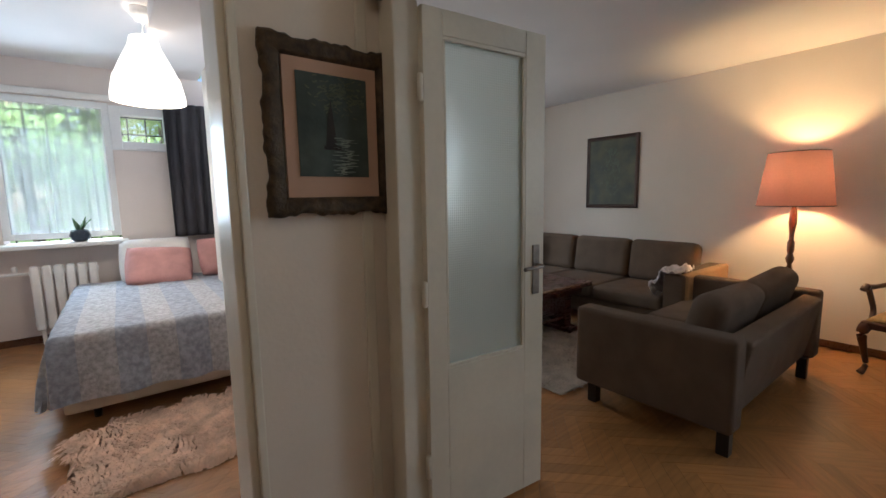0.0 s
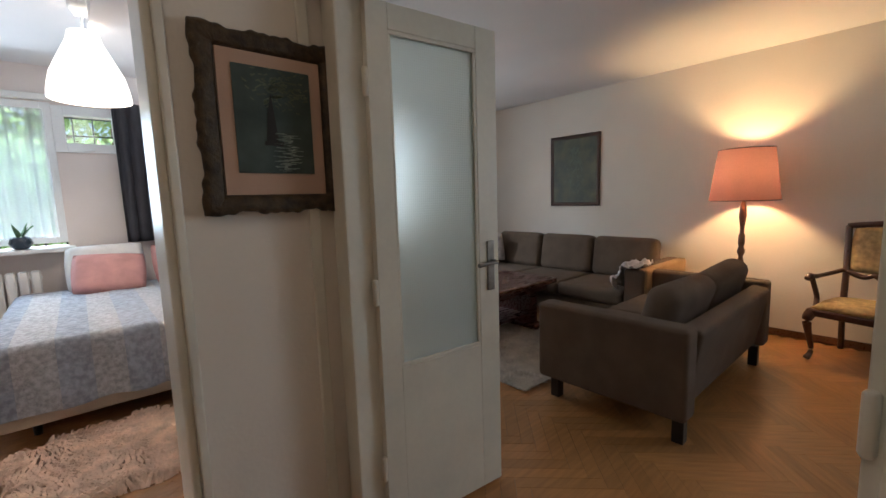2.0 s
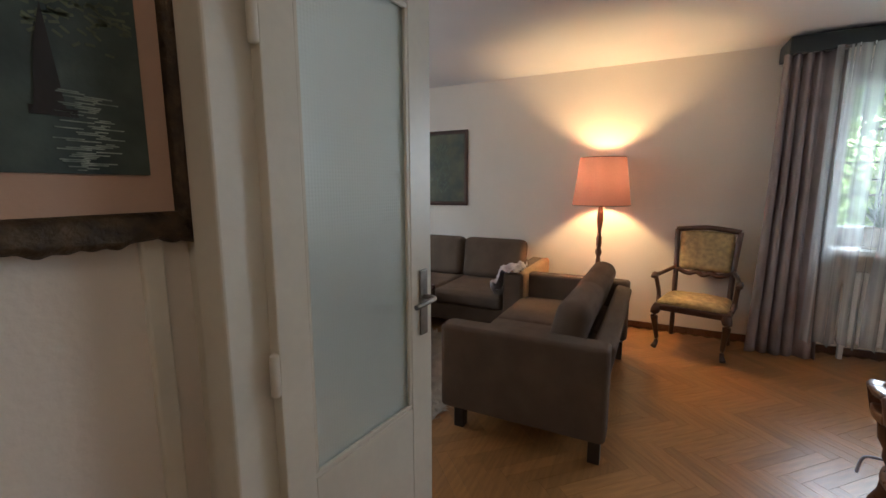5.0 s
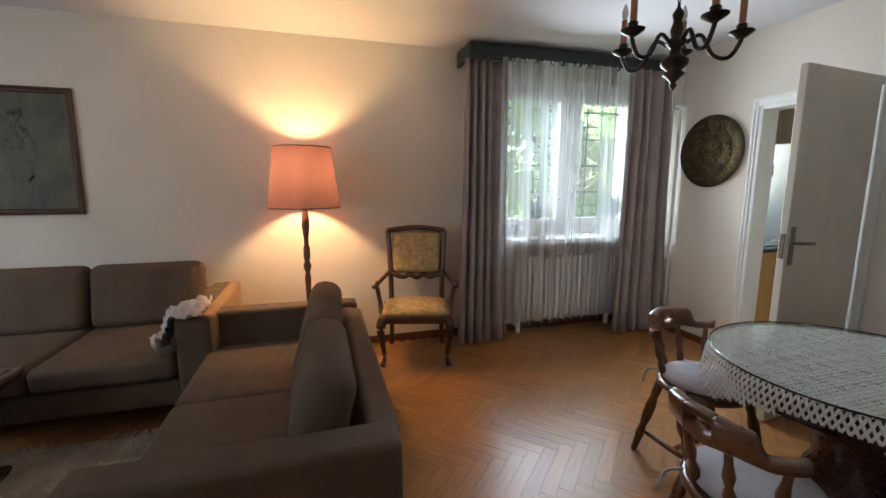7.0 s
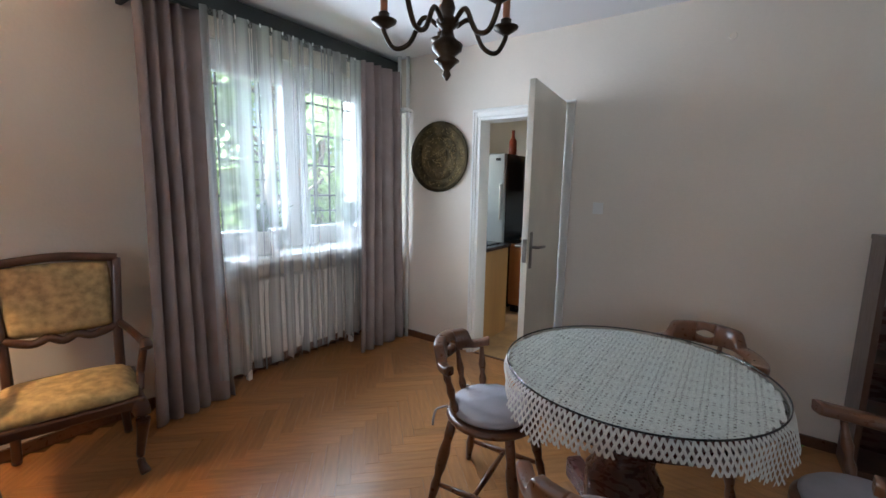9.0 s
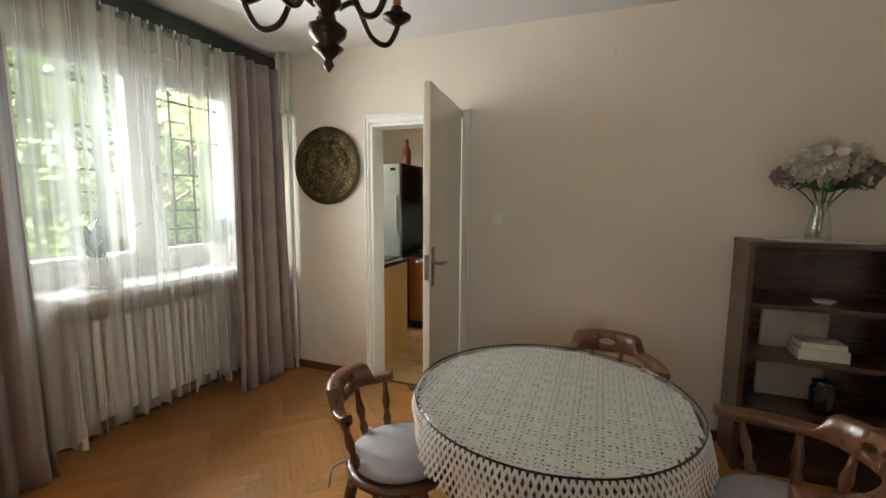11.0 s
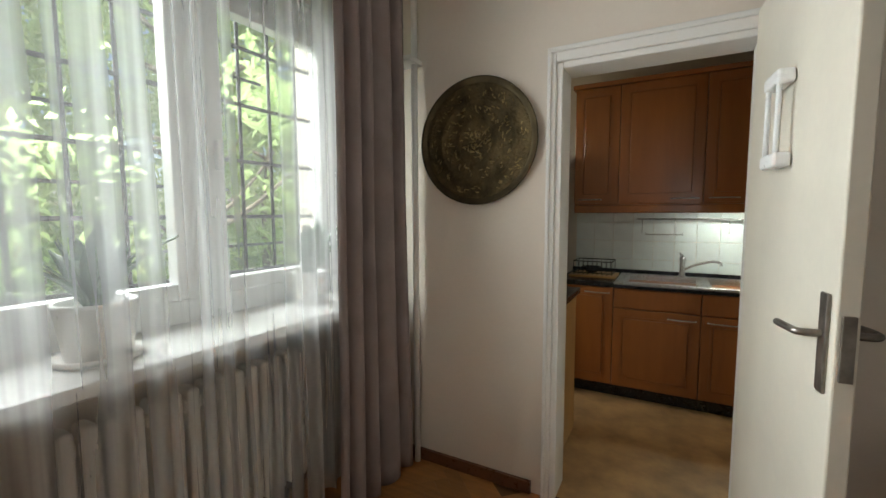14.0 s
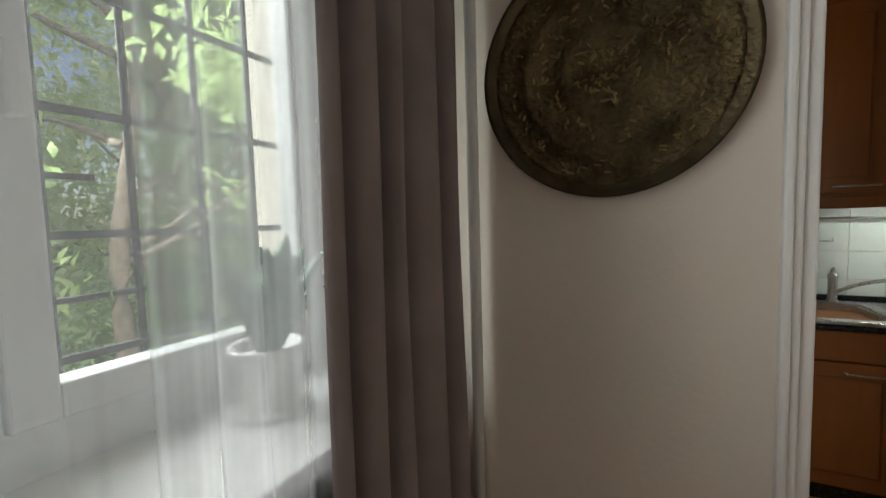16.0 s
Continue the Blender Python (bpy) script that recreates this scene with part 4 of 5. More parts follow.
for k in range(12):
    for i in range(na):
        a0, a1 = (i + 0.5 * (k % 2)) * 2 * math.pi / na, (i + 0.5 * (k % 2) + 0.5) * 2 * math.pi / na
        a2 = a0 - math.pi / na
        r = TR + k * dr
        if r - TR > drop(a0):
            continue
        strand(bm, at(r, a0), at(r + dr, a1), 0.0045)
        strand(bm, at(r, a0), at(r + dr, a2), 0.0045)
part("lace_border", bm, LACE, cl)["kind"] = "stuff"
gt = single("glass_top", lathe(bmesh.new(), [(TR - 0.005, 0.751), (TR + 0.004, 0.753), (TR + 0.004, 0.757), (TR - 0.005, 0.759)], 72, pose(TX, TY, 0)), glassy("table_glass", 0.02, (0.97, 0.985, 0.975), 0.07), "round clear glass sheet over the lace tablecloth", "table glass")
single("glass_edge_trim", lathe(bmesh.new(), [(TR + 0.0045, 0.752), (TR + 0.0075, 0.752), (TR + 0.0075, 0.758), (TR + 0.0045, 0.758), (TR + 0.0045, 0.752)], 72, pose(TX, TY, 0), closed=False), BLACKP, "thin black edge strip round the table glass", "edge trim")

# ---- dining chairs ----
TURN_LEG = [(0.014, 0), (0.017, 0.05), (0.022, 0.12), (0.016, 0.16), (0.024, 0.2), (0.026, 0.28), (0.018, 0.33), (0.022, 0.36), (0.020, 0.44)]
TURN_SP = [(0.010, 0), (0.012, 0.03), (0.019, 0.07), (0.011, 0.10), (0.019, 0.14), (0.012, 0.19), (0.011, 0.24)]


def turned(bm, profile, p, q, n=12):
    p, q = Vector(p), Vector(q)
    k = (q - p).length / profile[-1][1]
    m = Matrix.Translation(p) @ (q - p).to_track_quat("Z", "Y").to_matrix().to_4x4()
    return lathe(bm, [(r, z * k) for r, z in profile], n, m)


def dining_chair(m, arms, label):
    """A captain's chair that faces +x, with a low curved back rail on turned spindles."""
    c = thing("dining_chair", label, "chair", m, "chairs round the dining table")
    bm = bmesh.new()
    lathe(bm, [(0.185, 0.405), (0.205, 0.415), (0.205, 0.432), (0.19, 0.44)], 32)
    for v in bm.verts:
        v.co.x *= 1.02
        v.co.y *= 1.02 + 0.12 * v.co.x
    part("seat", bm, CHAIRW, c)
    bm = bmesh.new()
    lathe(bm, [(0.14, 0.441), (0.182, 0.447), (0.19, 0.462), (0.175, 0.476), (0.10, 0.483), (0.001, 0.48)], 32)
    part("seat_pad", bm, CUSH, c, "grey tied seat pad", smooth=True)
    for s in (-1, 1):
        for x in (-1, 1):
            part("leg", turned(bmesh.new(), TURN_LEG, (x * 0.205, s * 0.205, 0.0), (x * 0.13, s * 0.13, 0.425)), CHAIRW, c)
        part("stretcher", turned(bmesh.new(), [(0.009, 0), (0.015, 0.15), (0.009, 0.3)], (-0.185, s * 0.185, 0.12), (0.185, s * 0.185, 0.12)), CHAIRW, c)
        part("pad_tie", tube(bmesh.new(), curve([(-0.17, s * 0.11, 0.46), (-0.215, s * 0.14, 0.44), (-0.225, s * 0.15, 0.37)], 4), 0.005, 6), CUSH, c)
    part("cross_stretcher", turned(bmesh.new(), [(0.009, 0), (0.015, 0.15), (0.009, 0.3)], (0, -0.185, 0.12), (0, 0.185, 0.12)), CHAIRW, c)
    a0 = 105 if arms else 62
    R0, base = 0.235, 0.652
    crest = 0.42 if arms else 0.66

    def low(t):
        return base - 0.004 * math.cos(t * 9)

    def high(t):
        e = abs(t)
        ear = base + 0.034 + (0.008 * max(0.0, (e - 0.88) / 0.12))
        k = min(1.0, max(0.0, (crest - e) / (0.10 if arms else 0.16)))
        return ear + 0.062 * k * k * (3 - 2 * k) + 0.006 * math.cos(e * 5)

    def band(bm, t0, t1, lo, hi, n):
        """A bent length of rail from t0 to t1 with rounded edges."""
        prev = None
        for i in range(n + 1):
            t = t0 + (t1 - t0) * i / n
            a, e = radians(180 + a0 * t), abs(t)
            z0, z1 = lo(t), hi(t)
            w = (0.023 + (0.011 * min(1.0, e / 0.5) if arms else 0.0)) * (1.0 if e < 0.97 else 0.75)
            q = 0.3 * min(w, (z1 - z0) / 2)
            lean = 0.014 * max(0.0, (z1 - base - 0.03) / 0.06)
            prof = ((-w + q, z0), (w - q, z0), (w, z0 + q), (w + lean, z1 - q), (w - q + lean, z1), (-w + q + lean, z1), (-w + lean, z1 - q), (-w, z0 + q))
            ring = [bm.verts.new(((R0 + r) * math.cos(a) + (0.05 * t * t if arms else 0), (R0 + r) * math.sin(a), z)) for r, z in prof]
            if prev:
                for k in range(8):
                    bm.faces.new((prev[k], prev[(k + 1) % 8], ring[(k + 1) % 8], ring[k])).smooth = True
            else:
                bm.faces.new(ring)
            prev = ring
        bm.faces.new(prev[::-1])

    # the hand hold is a slot between two bars in the middle of the crest
    hole = 0.10 if arms else 0.17
    b = bmesh.new()
    band(b, -1, -hole, low, high, 26)
    band(b, hole, 1, low, high, 26)
    band(b, -hole, hole, low, lambda t: base + 0.040 - 0.014 * (1 - (t / hole) ** 2), 8)
    band(b, -hole, hole, lambda t: base + 0.056 + 0.014 * (1 - (t / hole) ** 2), high, 8)
    part("back_rail", b, CHAIRW, c)
    for t in ((-0.85, -0.5, -0.17, 0.17, 0.5, 0.85) if arms else (-0.85, -0.3, 0.3, 0.85)):
        a = radians(180 + a0 * t)
        part("spindle", turned(bmesh.new(), TURN_SP, (0.175 * math.cos(a), 0.175 * math.sin(a), 0.43), (R0 * math.cos(a) + (0.05 * t * t if arms else 0), R0 * math.sin(a), 0.66)), CHAIRW, c)
    return c


dining_chair(pose(3.86, -0.67, 0, 0, 0, 186), False, "brown turned wooden dining chair with a grey tied pad")
dining_chair(pose(3.24, -0.185, 0, 0, 0, 270), False, "brown turned wooden dining chair with a grey tied pad")
dining_chair(pose(3.115, -1.37, 0, 0, 0, 88), True, "brown wooden captain's chair with arms and a grey pad")
dining_chair(pose(2.59, -0.80, 0, 0, 0, 8), True, "brown wooden captain's chair with arms and a grey pad")

# ---- chandelier ----
ch = thing("chandelier", "dark bronze five-armed chandelier with candle lamps", "chandelier", pose(4.03, -0.50, 0))
part("body", lathe(bmesh.new(), [(0.002, 1.85), (0.018, 1.872), (0.012, 1.89), (0.032, 1.91), (0.05, 1.925), (0.03, 1.94), (0.058, 1.965), (0.062, 1.985), (0.03, 2.01), (0.022, 2.04), (0.045, 2.06), (0.045, 2.075), (0.022, 2.09), (0.03, 2.12), (0.018, 2.16), (0.026, 2.19), (0.008, 2.22), (0.006, 2.24)], 24), BRONZE, ch)
for k in range(5):
    a = radians(22 + 72 * k)
    c, s = math.cos(a), math.sin(a)
    arm = part("arm", tube(bmesh.new(), curve([(0.04 * c, 0.04 * s, 2.06), (0.10 * c, 0.10 * s, 2.09), (0.155 * c, 0.155 * s, 2.0), (0.22 * c, 0.22 * s, 1.985), (0.262 * c, 0.262 * s, 2.05), (0.262 * c, 0.262 * s, 2.09)], 6), 0.0095), BRONZE, ch)
    part("drip_pan", lathe(bmesh.new(), [(0.012, 2.06), (0.05, 2.085), (0.052, 2.092), (0.02, 2.088), (0.022, 2.12), (0.015, 2.125)], 18, pose(0.262 * c, 0.262 * s, 0)), BRONZE, arm)
    part("candle_sleeve", lathe(bmesh.new(), [(0.0145, 2.115), (0.0145, 2.235), (0.010, 2.238)], 14, pose(0.262 * c, 0.262 * s, 0)), CANDLE, arm)
    part("bulb", lathe(bmesh.new(), [(0.010, 2.236), (0.017, 2.265), (0.013, 2.29), (0.003, 2.315)], 14, pose(0.262 * c, 0.262 * s, 0)), POT, arm)
for i in range(9):
    b = bmesh.new()
    z = 2.245 + i * 0.03
    tube(b, [Vector((0.011 * math.cos(t * 0.7854), 0, z + 0.016 + 0.019 * math.sin(t * 0.7854))) for t in range(9)], 0.0028, 6)
    bmesh.ops.transform(b, matrix=pose(0, 0, 0, 0, 0, 90 * (i % 2)), verts=b.verts)
    part("chain_link", b, BRONZE, ch)
part("ceiling_cup", lathe(bmesh.new(), [(0.006, 2.50), (0.03, 2.51), (0.05, 2.55), (0.055, ZC - 0.001)], 20), BRONZE, ch)

# ---- bookcase, vase ----
bc = thing("bookcase", "dark brown open bookcase with a few objects", "bookcase", pose(2.08, YS + 0.002, 0))
for x in (-0.37, 0.345):
    part("side_panel", B(x, x + 0.025, 0.02, 0.30, 0, 1.215, r=0.002), DARKW, bc)
part("top_panel", B(-0.375, 0.375, 0.02, 0.305, 1.215, 1.24, r=0.003), DARKW, bc)
part("back_panel", B(-0.345, 0.345, 0.02, 0.028, 0.05, 1.215), MAHOG, bc)
for z in (0.06, 0.34, 0.62, 0.90):
    part("shelf", B(-0.345, 0.345, 0.028, 0.295, z, z + 0.02), DARKW, bc)
part("plinth", B(-0.345, 0.345, 0.06, 0.28, 0, 0.06), DARKW, bc)
for i, z in enumerate((0.36, 0.64)):
    single("paper_box", B(2.0, 2.30, YS + 0.04, YS + 0.07, z + 0.001, z + 0.21, r=0.004), PAPER, "pale card box standing at the shelf's back", "box")
single("book_stack", box(box(bmesh.new(), 1.98, 2.19, YS + 0.12, YS + 0.26, 0.641, 0.70, r=0.004), 1.99, 2.18, YS + 0.13, YS + 0.25, 0.70, 0.73, r=0.004), PAPER, "small stack of pale books on a shelf", "books")
single("small_dish", lathe(bmesh.new(), [(0.03, 0), (0.05, 0.02), (0.045, 0.02), (0.02, 0.006)], 20, pose(2.08, YS + 0.18, 0.921)), POT, "small white china dish on the shelf", "dish")
single("storage_jar", lathe(bmesh.new(), [(0.05, 0), (0.055, 0.02), (0.055, 0.12), (0.045, 0.14), (0.05, 0.16), (0.01, 0.17)], 20, pose(2.05, YS + 0.2, 0.361)), BLACKP, "dark lidded jar on the lower shelf", "jar")
single("doily", lathe(bmesh.new(), [(0.13, 1.242), (0.2, 1.2425), (0.2, 1.2445), (0.001, 1.246)], 24, pose(2.06, YS + 0.15, 0) @ Matrix.Diagonal((1.5, 0.65, 1, 1))), LACE, "white lace doily on the bookcase", "doily")
va = thing("vase", "clear glass vase with cream and mauve artificial flowers", "vase", pose(2.13, YS + 0.17, 1.247))
part("glass_body", lathe(bmesh.new(), [(0.05, 0), (0.055, 0.01), (0.045, 0.1), (0.032, 0.16), (0.045, 0.20), (0.042, 0.20), (0.029, 0.16), (0.042, 0.1), (0.05, 0.015), (0.001, 0.012)], 24, closed=False), VASE, va)
rnd = random.Random(9)
for k, (dx, dy, z, r, pm) in enumerate(((-0.02, 0.03, 0.37, 0.10, PETAL), (0.08, 0.0, 0.37, 0.085, PETAL), (-0.15, 0.02, 0.33, 0.07, PETALP), (0.17, 0.0, 0.32, 0.05, PETALP), (0.02, 0.04, 0.44, 0.07, PETAL), (-0.10, 0.03, 0.41, 0.065, PETAL))):
    part("stem", tube(bmesh.new(), curve([(0.005 * k - 0.01, 0, 0.03), (dx * 0.2, dy * 0.3, 0.18), (dx, dy, z)], 6), 0.004, 6), LEAF, va)
    b = bmesh.new()
    for i in range(60):
        d = Vector((rnd.gauss(0, 1), rnd.gauss(0, 1), rnd.gauss(0.2, 0.8))).normalized()
        q = d.to_track_quat("Z", "Y").to_matrix().to_4x4()
        m = Matrix.Translation(Vector((dx, dy, z)) + d * r * rnd.uniform(0.5, 1)) @ q @ pose(0, 0, 0, rnd.uniform(-35, 35), rnd.uniform(-35, 35), 0)
        join(b, lathe(bmesh.new(), [(0.001, 0.0), (r * 0.28, r * 0.08), (r * 0.3, r * 0.16)], 6, closed=False), m)
    part("flower_head", b, pm, va)
for i in range(16):
    a = rnd.uniform(0, 6.28)
    l = rnd.uniform(0.12, 0.23)
    b = bmesh.new()
    c = Vector((math.cos(a), math.sin(a) * 0.6, 0))
    s = Vector((-c.y, c.x, 0.3)).normalized() * 0.025
    v = [b.verts.new(p) for p in (c * 0.03 + Vector((0, 0, 0.24)), c * l * 0.6 + Vector((0, 0, 0.30)) + s, c * l + Vector((0, 0, 0.25)), c * l * 0.6 + Vector((0, 0, 0.29)) - s, c * l * 0.6 + Vector((0, 0, 0.285)))]
    for f in ((0, 1, 4), (1, 2, 4), (2, 3, 4), (3, 0, 4)):
        b.faces.new([v[i2] for i2 in f])
    part("leaf", b, LEAF, va)
single("light_switch", B(3.80, 3.87, YS, YS + 0.012, 1.27, 1.35, r=0.004), WHITE, "cream wall light switch beside the kitchen door", "light switch")
single("junction_cover", lathe(bmesh.new(), [(0.022, 0), (0.02, 0.003), (0.01, 0.004)], 20, pose(3.15, YS, 2.33, -90, 0, 0)), WALL, "round painted junction box cover on the wall", "junction box")

# ---- kitchen ----
single("threshold", B(KX0 + 0.025, KX1 - 0.025, YS - 0.018, YS + 0.008, 0.0, 0.008, r=0.002), CHAIRW, "brown wooden threshold strip in the kitchen doorway", "threshold", kind="structure")
KF = -3.42
bases = ((5.12, 4.72), (4.72, 4.18), (4.18, 3.64), (3.64, 3.1))


def cabinet_door(parent, x0, x1, y, z0, z1, name="door", handle="top"):
    """A framed panel door facing +y."""
    bm = B(x0 + 0.002, x1 - 0.002, y, y + 0.02, z0 + 0.002, z1 - 0.002, r=0.004)
    d = part(name, bm, CHERRY, parent)
    if z1 - z0 > 0.25:
        bm = bmesh.new()
        box(bm, x0 + 0.07, x1 - 0.07, y + 0.019, y + 0.026, z0 + 0.07, z1 - 0.07, r=0.006)
        part("raised_panel", bm, CHERRY, d)
        for a in ((x0 + 0.055, x0 + 0.062), (x1 - 0.062, x1 - 0.055)):
            part("moulding", B(a[0], a[1], y + 0.018, y + 0.024, z0 + 0.055, z1 - 0.055), CHERRY, d)
        for a in ((z0 + 0.055, z0 + 0.062), (z1 - 0.062, z1 - 0.055)):
            part("moulding", B(x0 + 0.062, x1 - 0.062, y + 0.018, y + 0.024, a[0], a[1]), CHERRY, d)
    if handle:
        hx = x1 - 0.20 if handle.endswith("r") else x0 + 0.03
        hz = z1 - 0.04 if handle.startswith("top") else z0 + 0.03
        part("handle", tube(bmesh.new(), curve([(hx, y + 0.02, hz), (hx + 0.01, y + 0.045, hz), (hx + 0.15, y + 0.045, hz), (hx + 0.16, y + 0.02, hz)], 4), 0.004, 8), STEEL, d, "thin steel bar handle")


for i, (b, a) in enumerate(bases):
    u = thing("base_cabinet", "reddish cherry wood kitchen base cabinet with steel handle", "cabinet", None, "kitchen base cabinets")
    part("body", B(a + 0.002, b - 0.002, -3.98, KF, 0.10, 0.82), CHERRY, u)
    part("plinth", B(a + 0.001, b - 0.001, -3.9, KF - 0.05, 0, 0.10), BLACKP, u)
    if i == 0:
        cabinet_door(u, a, b, KF, 0.11, 0.82, handle="topr" if i % 2 else "topl")
    else:
        cabinet_door(u, a, b, KF, 0.68, 0.82, "drawer_front", "")
        cabinet_door(u, a, b, KF, 0.11, 0.675, handle="topl" if i % 2 else "topr")
wt = bmesh.new()
box(wt, 4.72, 5.12, -3.98, KF + 0.03, 0.82, 0.855, r=0.004)
box(wt, 2.82, 3.60, -3.98, KF + 0.03, 0.82, 0.855, r=0.004)
box(wt, 3.60, 4.72, -3.98, -3.93, 0.82, 0.855)
box(wt, 3.60, 4.72, KF - 0.03, KF + 0.03, 0.82, 0.84, r=0.004)
box(wt, 2.82, 5.12, -3.985, -3.965, 0.855, 0.885)
single("worktop", wt, BLACKP, "glossy black laminate kitchen worktop", "worktop")
sk = thing("kitchen_sink", "stainless steel double bowl sink with a rim", "sink")
bm = bmesh.new()
for a in ((3.60, 4.72, KF - 0.035, KF + 0.02), (3.60, 4.72, -3.93, -3.86), (4.66, 4.72, -3.86, KF - 0.035), (3.60, 3.66, -3.86, KF - 0.035), (4.13, 4.19, -3.86, KF - 0.035)):
    box(bm, *a, 0.842, 0.862, r=0.004)
part("rim", bm, STEEL, sk)
for x0, x1 in ((3.66, 4.13), (4.19, 4.66)):
    bm = bmesh.new()
    for q in ((x0, x1, -3.86, KF - 0.035, 0.69, 0.70), (x0, x0 + 0.01, -3.86, KF - 0.035, 0.70, 0.85), (x1 - 0.01, x1, -3.86, KF - 0.035, 0.70, 0.85), (x0 + 0.01, x1 - 0.01, -3.86, -3.85, 0.70, 0.85), (x0 + 0.01, x1 - 0.01, KF - 0.045, KF - 0.035, 0.70, 0.85)):
        box(bm, *q)
    part("bowl", bm, STEEL, sk)
tp = thing("tap", "chrome kitchen mixer tap behind the sink", "tap", pose(4.29, -3.88, 0.862))
part("body", lathe(bmesh.new(), [(0.026, 0), (0.026, 0.01), (0.02, 0.02), (0.02, 0.12), (0.023, 0.13), (0.02, 0.15)], 18), STEEL, tp)
part("spout", tube(bmesh.new(), curve([(0, 0.01, 0.05), (-0.08, 0.05, 0.10), (-0.18, 0.10, 0.135), (-0.23, 0.12, 0.13), (-0.235, 0.122, 0.11)], 5), 0.010), STEEL, tp)
part("lever", tube(bmesh.new(), [(0, 0, 0.15), (0.01, 0.03, 0.175), (0.02, 0.07, 0.185)], [0.012, 0.009, 0.007]), STEEL, tp)
uppers = ((5.05, 4.73), (4.73, 4.19), (4.19, 3.65), (3.65, 3.11))
for i, (b, a) in enumerate(uppers):
    u = thing("wall_cabinet", "reddish cherry wood kitchen wall cabinet with steel handle", "cabinet", None, "kitchen wall cabinets")
    part("body", B(a + 0.001, b - 0.001, -3.99, -3.62, 1.41, 2.28), CHERRY, u)
    cabinet_door(u, a, b, -3.62, 1.42, 2.28, handle="botl" if i % 2 else "botr")
single("cabinet_cornice", B(3.1, 5.07, -3.99, -3.585, 2.281, 2.315, r=0.006), CHERRY, "cherry wood cornice above the wall cabinets", "cornice")
single("cabinet_pelmet", B(3.1, 5.05, -3.66, -3.61, 1.35, 1.409, r=0.008), CHERRY, "cherry wood light rail below the wall cabinets", "light rail")
uc = thing("under_cabinet_light", "lit under-cabinet strip lamp", "lamp")
part("housing", B(3.40, 4.22, -3.84, -3.74, 1.385, 1.409, r=0.004), PVC, uc)
part("diffuser", B(3.42, 4.20, -3.835, -3.745, 1.375, 1.385), glow("lit_tube", (0.95, 1.0, 0.9), 1.8), uc)
rk = thing("hanging_rail", "steel wall rail with a hanging wire rack", "kitchen rail")
part("rod", tube(bmesh.new(), [(3.2, -3.955, 1.30), (4.62, -3.955, 1.30)], 0.006, 8), STEEL, rk)
for x in (3.4, 4.0, 4.35, 4.58):
    part("hook", tube(bmesh.new(), curve([(x, -3.945, 1.31), (x, -3.94, 1.28), (x, -3.94, 1.19)], 3), 0.003, 6), STEEL, rk)
bm = bmesh.new()
for k in range(5):
    tube(bm, [(4.30, -3.955 + k * 0.02, 1.18), (4.55, -3.955 + k * 0.02, 1.18)], 0.0025, 6)
for x in (4.30, 4.55):
    tube(bm, [(x, -3.96, 1.18), (x, -3.87, 1.18), (x, -3.87, 1.20)], 0.003, 6)
part("wire_rack", bm, STEEL, rk)
dr_ = thing("dish_rack", "black wire dish rack on a wooden board", "dish rack", pose(4.90, -3.72, 0.856))
part("board", B(-0.17, 0.17, -0.13, 0.16, 0, 0.015, r=0.004), PINE, dr_)
bm = bmesh.new()
for z in (0.03, 0.12):
    for p, q in (((-0.14, -0.1), (0.14, -0.1)), ((0.14, -0.1), (0.14, 0.12)), ((0.14, 0.12), (-0.14, 0.12)), ((-0.14, 0.12), (-0.14, -0.1))):
        tube(bm, [(*p, z), (*q, z)], 0.0035, 6)
for k in range(9):
    x = -0.14 + k * 0.035
    tube(bm, [(x, -0.1, 0.12), (x, -0.1, 0.017), (x, 0.12, 0.017), (x, 0.12, 0.12)], 0.002, 5)
part("basket", bm, BLACKP, dr_)
part("bowl", lathe(bmesh.new(), [(0.03, 0.02), (0.08, 0.07), (0.075, 0.07), (0.03, 0.03)], 20, pose(0.02, 0.02, 0)), BLACKP, dr_)
fg = thing("fridge", "tall silver fridge freezer with dark sides", "fridge", pose(5.17, -3.98, 0))
part("cabinet_body", B(0, 0.60, 0.0, 0.62, 0.03, 1.82, r=0.006), BLACKP, fg)
for z0, z1 in ((0.05, 0.74), (0.75, 1.82)):
    d = part("door", B(0, 0.60, 0.625, 0.68, z0, z1, r=0.012), SILVER, fg, "brushed silver door")
    part("handle", B(0.03, 0.05, 0.68, 0.70, (z0 + z1) / 2 - 0.2, (z0 + z1) / 2 + 0.2, r=0.006), STEEL, d)
part("badge", B(0.05, 0.11, 0.681, 0.684, 1.74, 1.77), BLACKP, fg, "small dark badge")
part("magnet", B(0.36, 0.42, 0.681, 0.685, 1.5, 1.62), BLACKP, fg)
single("red_bottle", lathe(bmesh.new(), [(0.04, 0), (0.045, 0.02), (0.045, 0.16), (0.02, 0.2), (0.016, 0.27), (0.02, 0.28)], 18, pose(5.24, -3.62, 1.821)), REDB, "red glass bottle standing on the fridge", "bottle")
sc = thing("side_cabinet", "light beech kitchen cabinet with a black worktop", "cabinet")
part("body", B(4.87, 5.5, -2.85, -2.29, 0.0, 0.86, r=0.003), PINE, sc)
part("worktop", B(4.85, 5.6, -2.87, -2.285, 0.86, 0.895, r=0.004), BLACKP, sc, "black laminate top")
part("hob", B(4.93, 5.4, -2.8, -2.35, 0.896, 0.906, r=0.003), BLACKP, sc)

# ---- bedroom ----
bw = thing("window_2", "white bedroom window with a sheer half curtain", "window")
bw["kind"] = "structure"


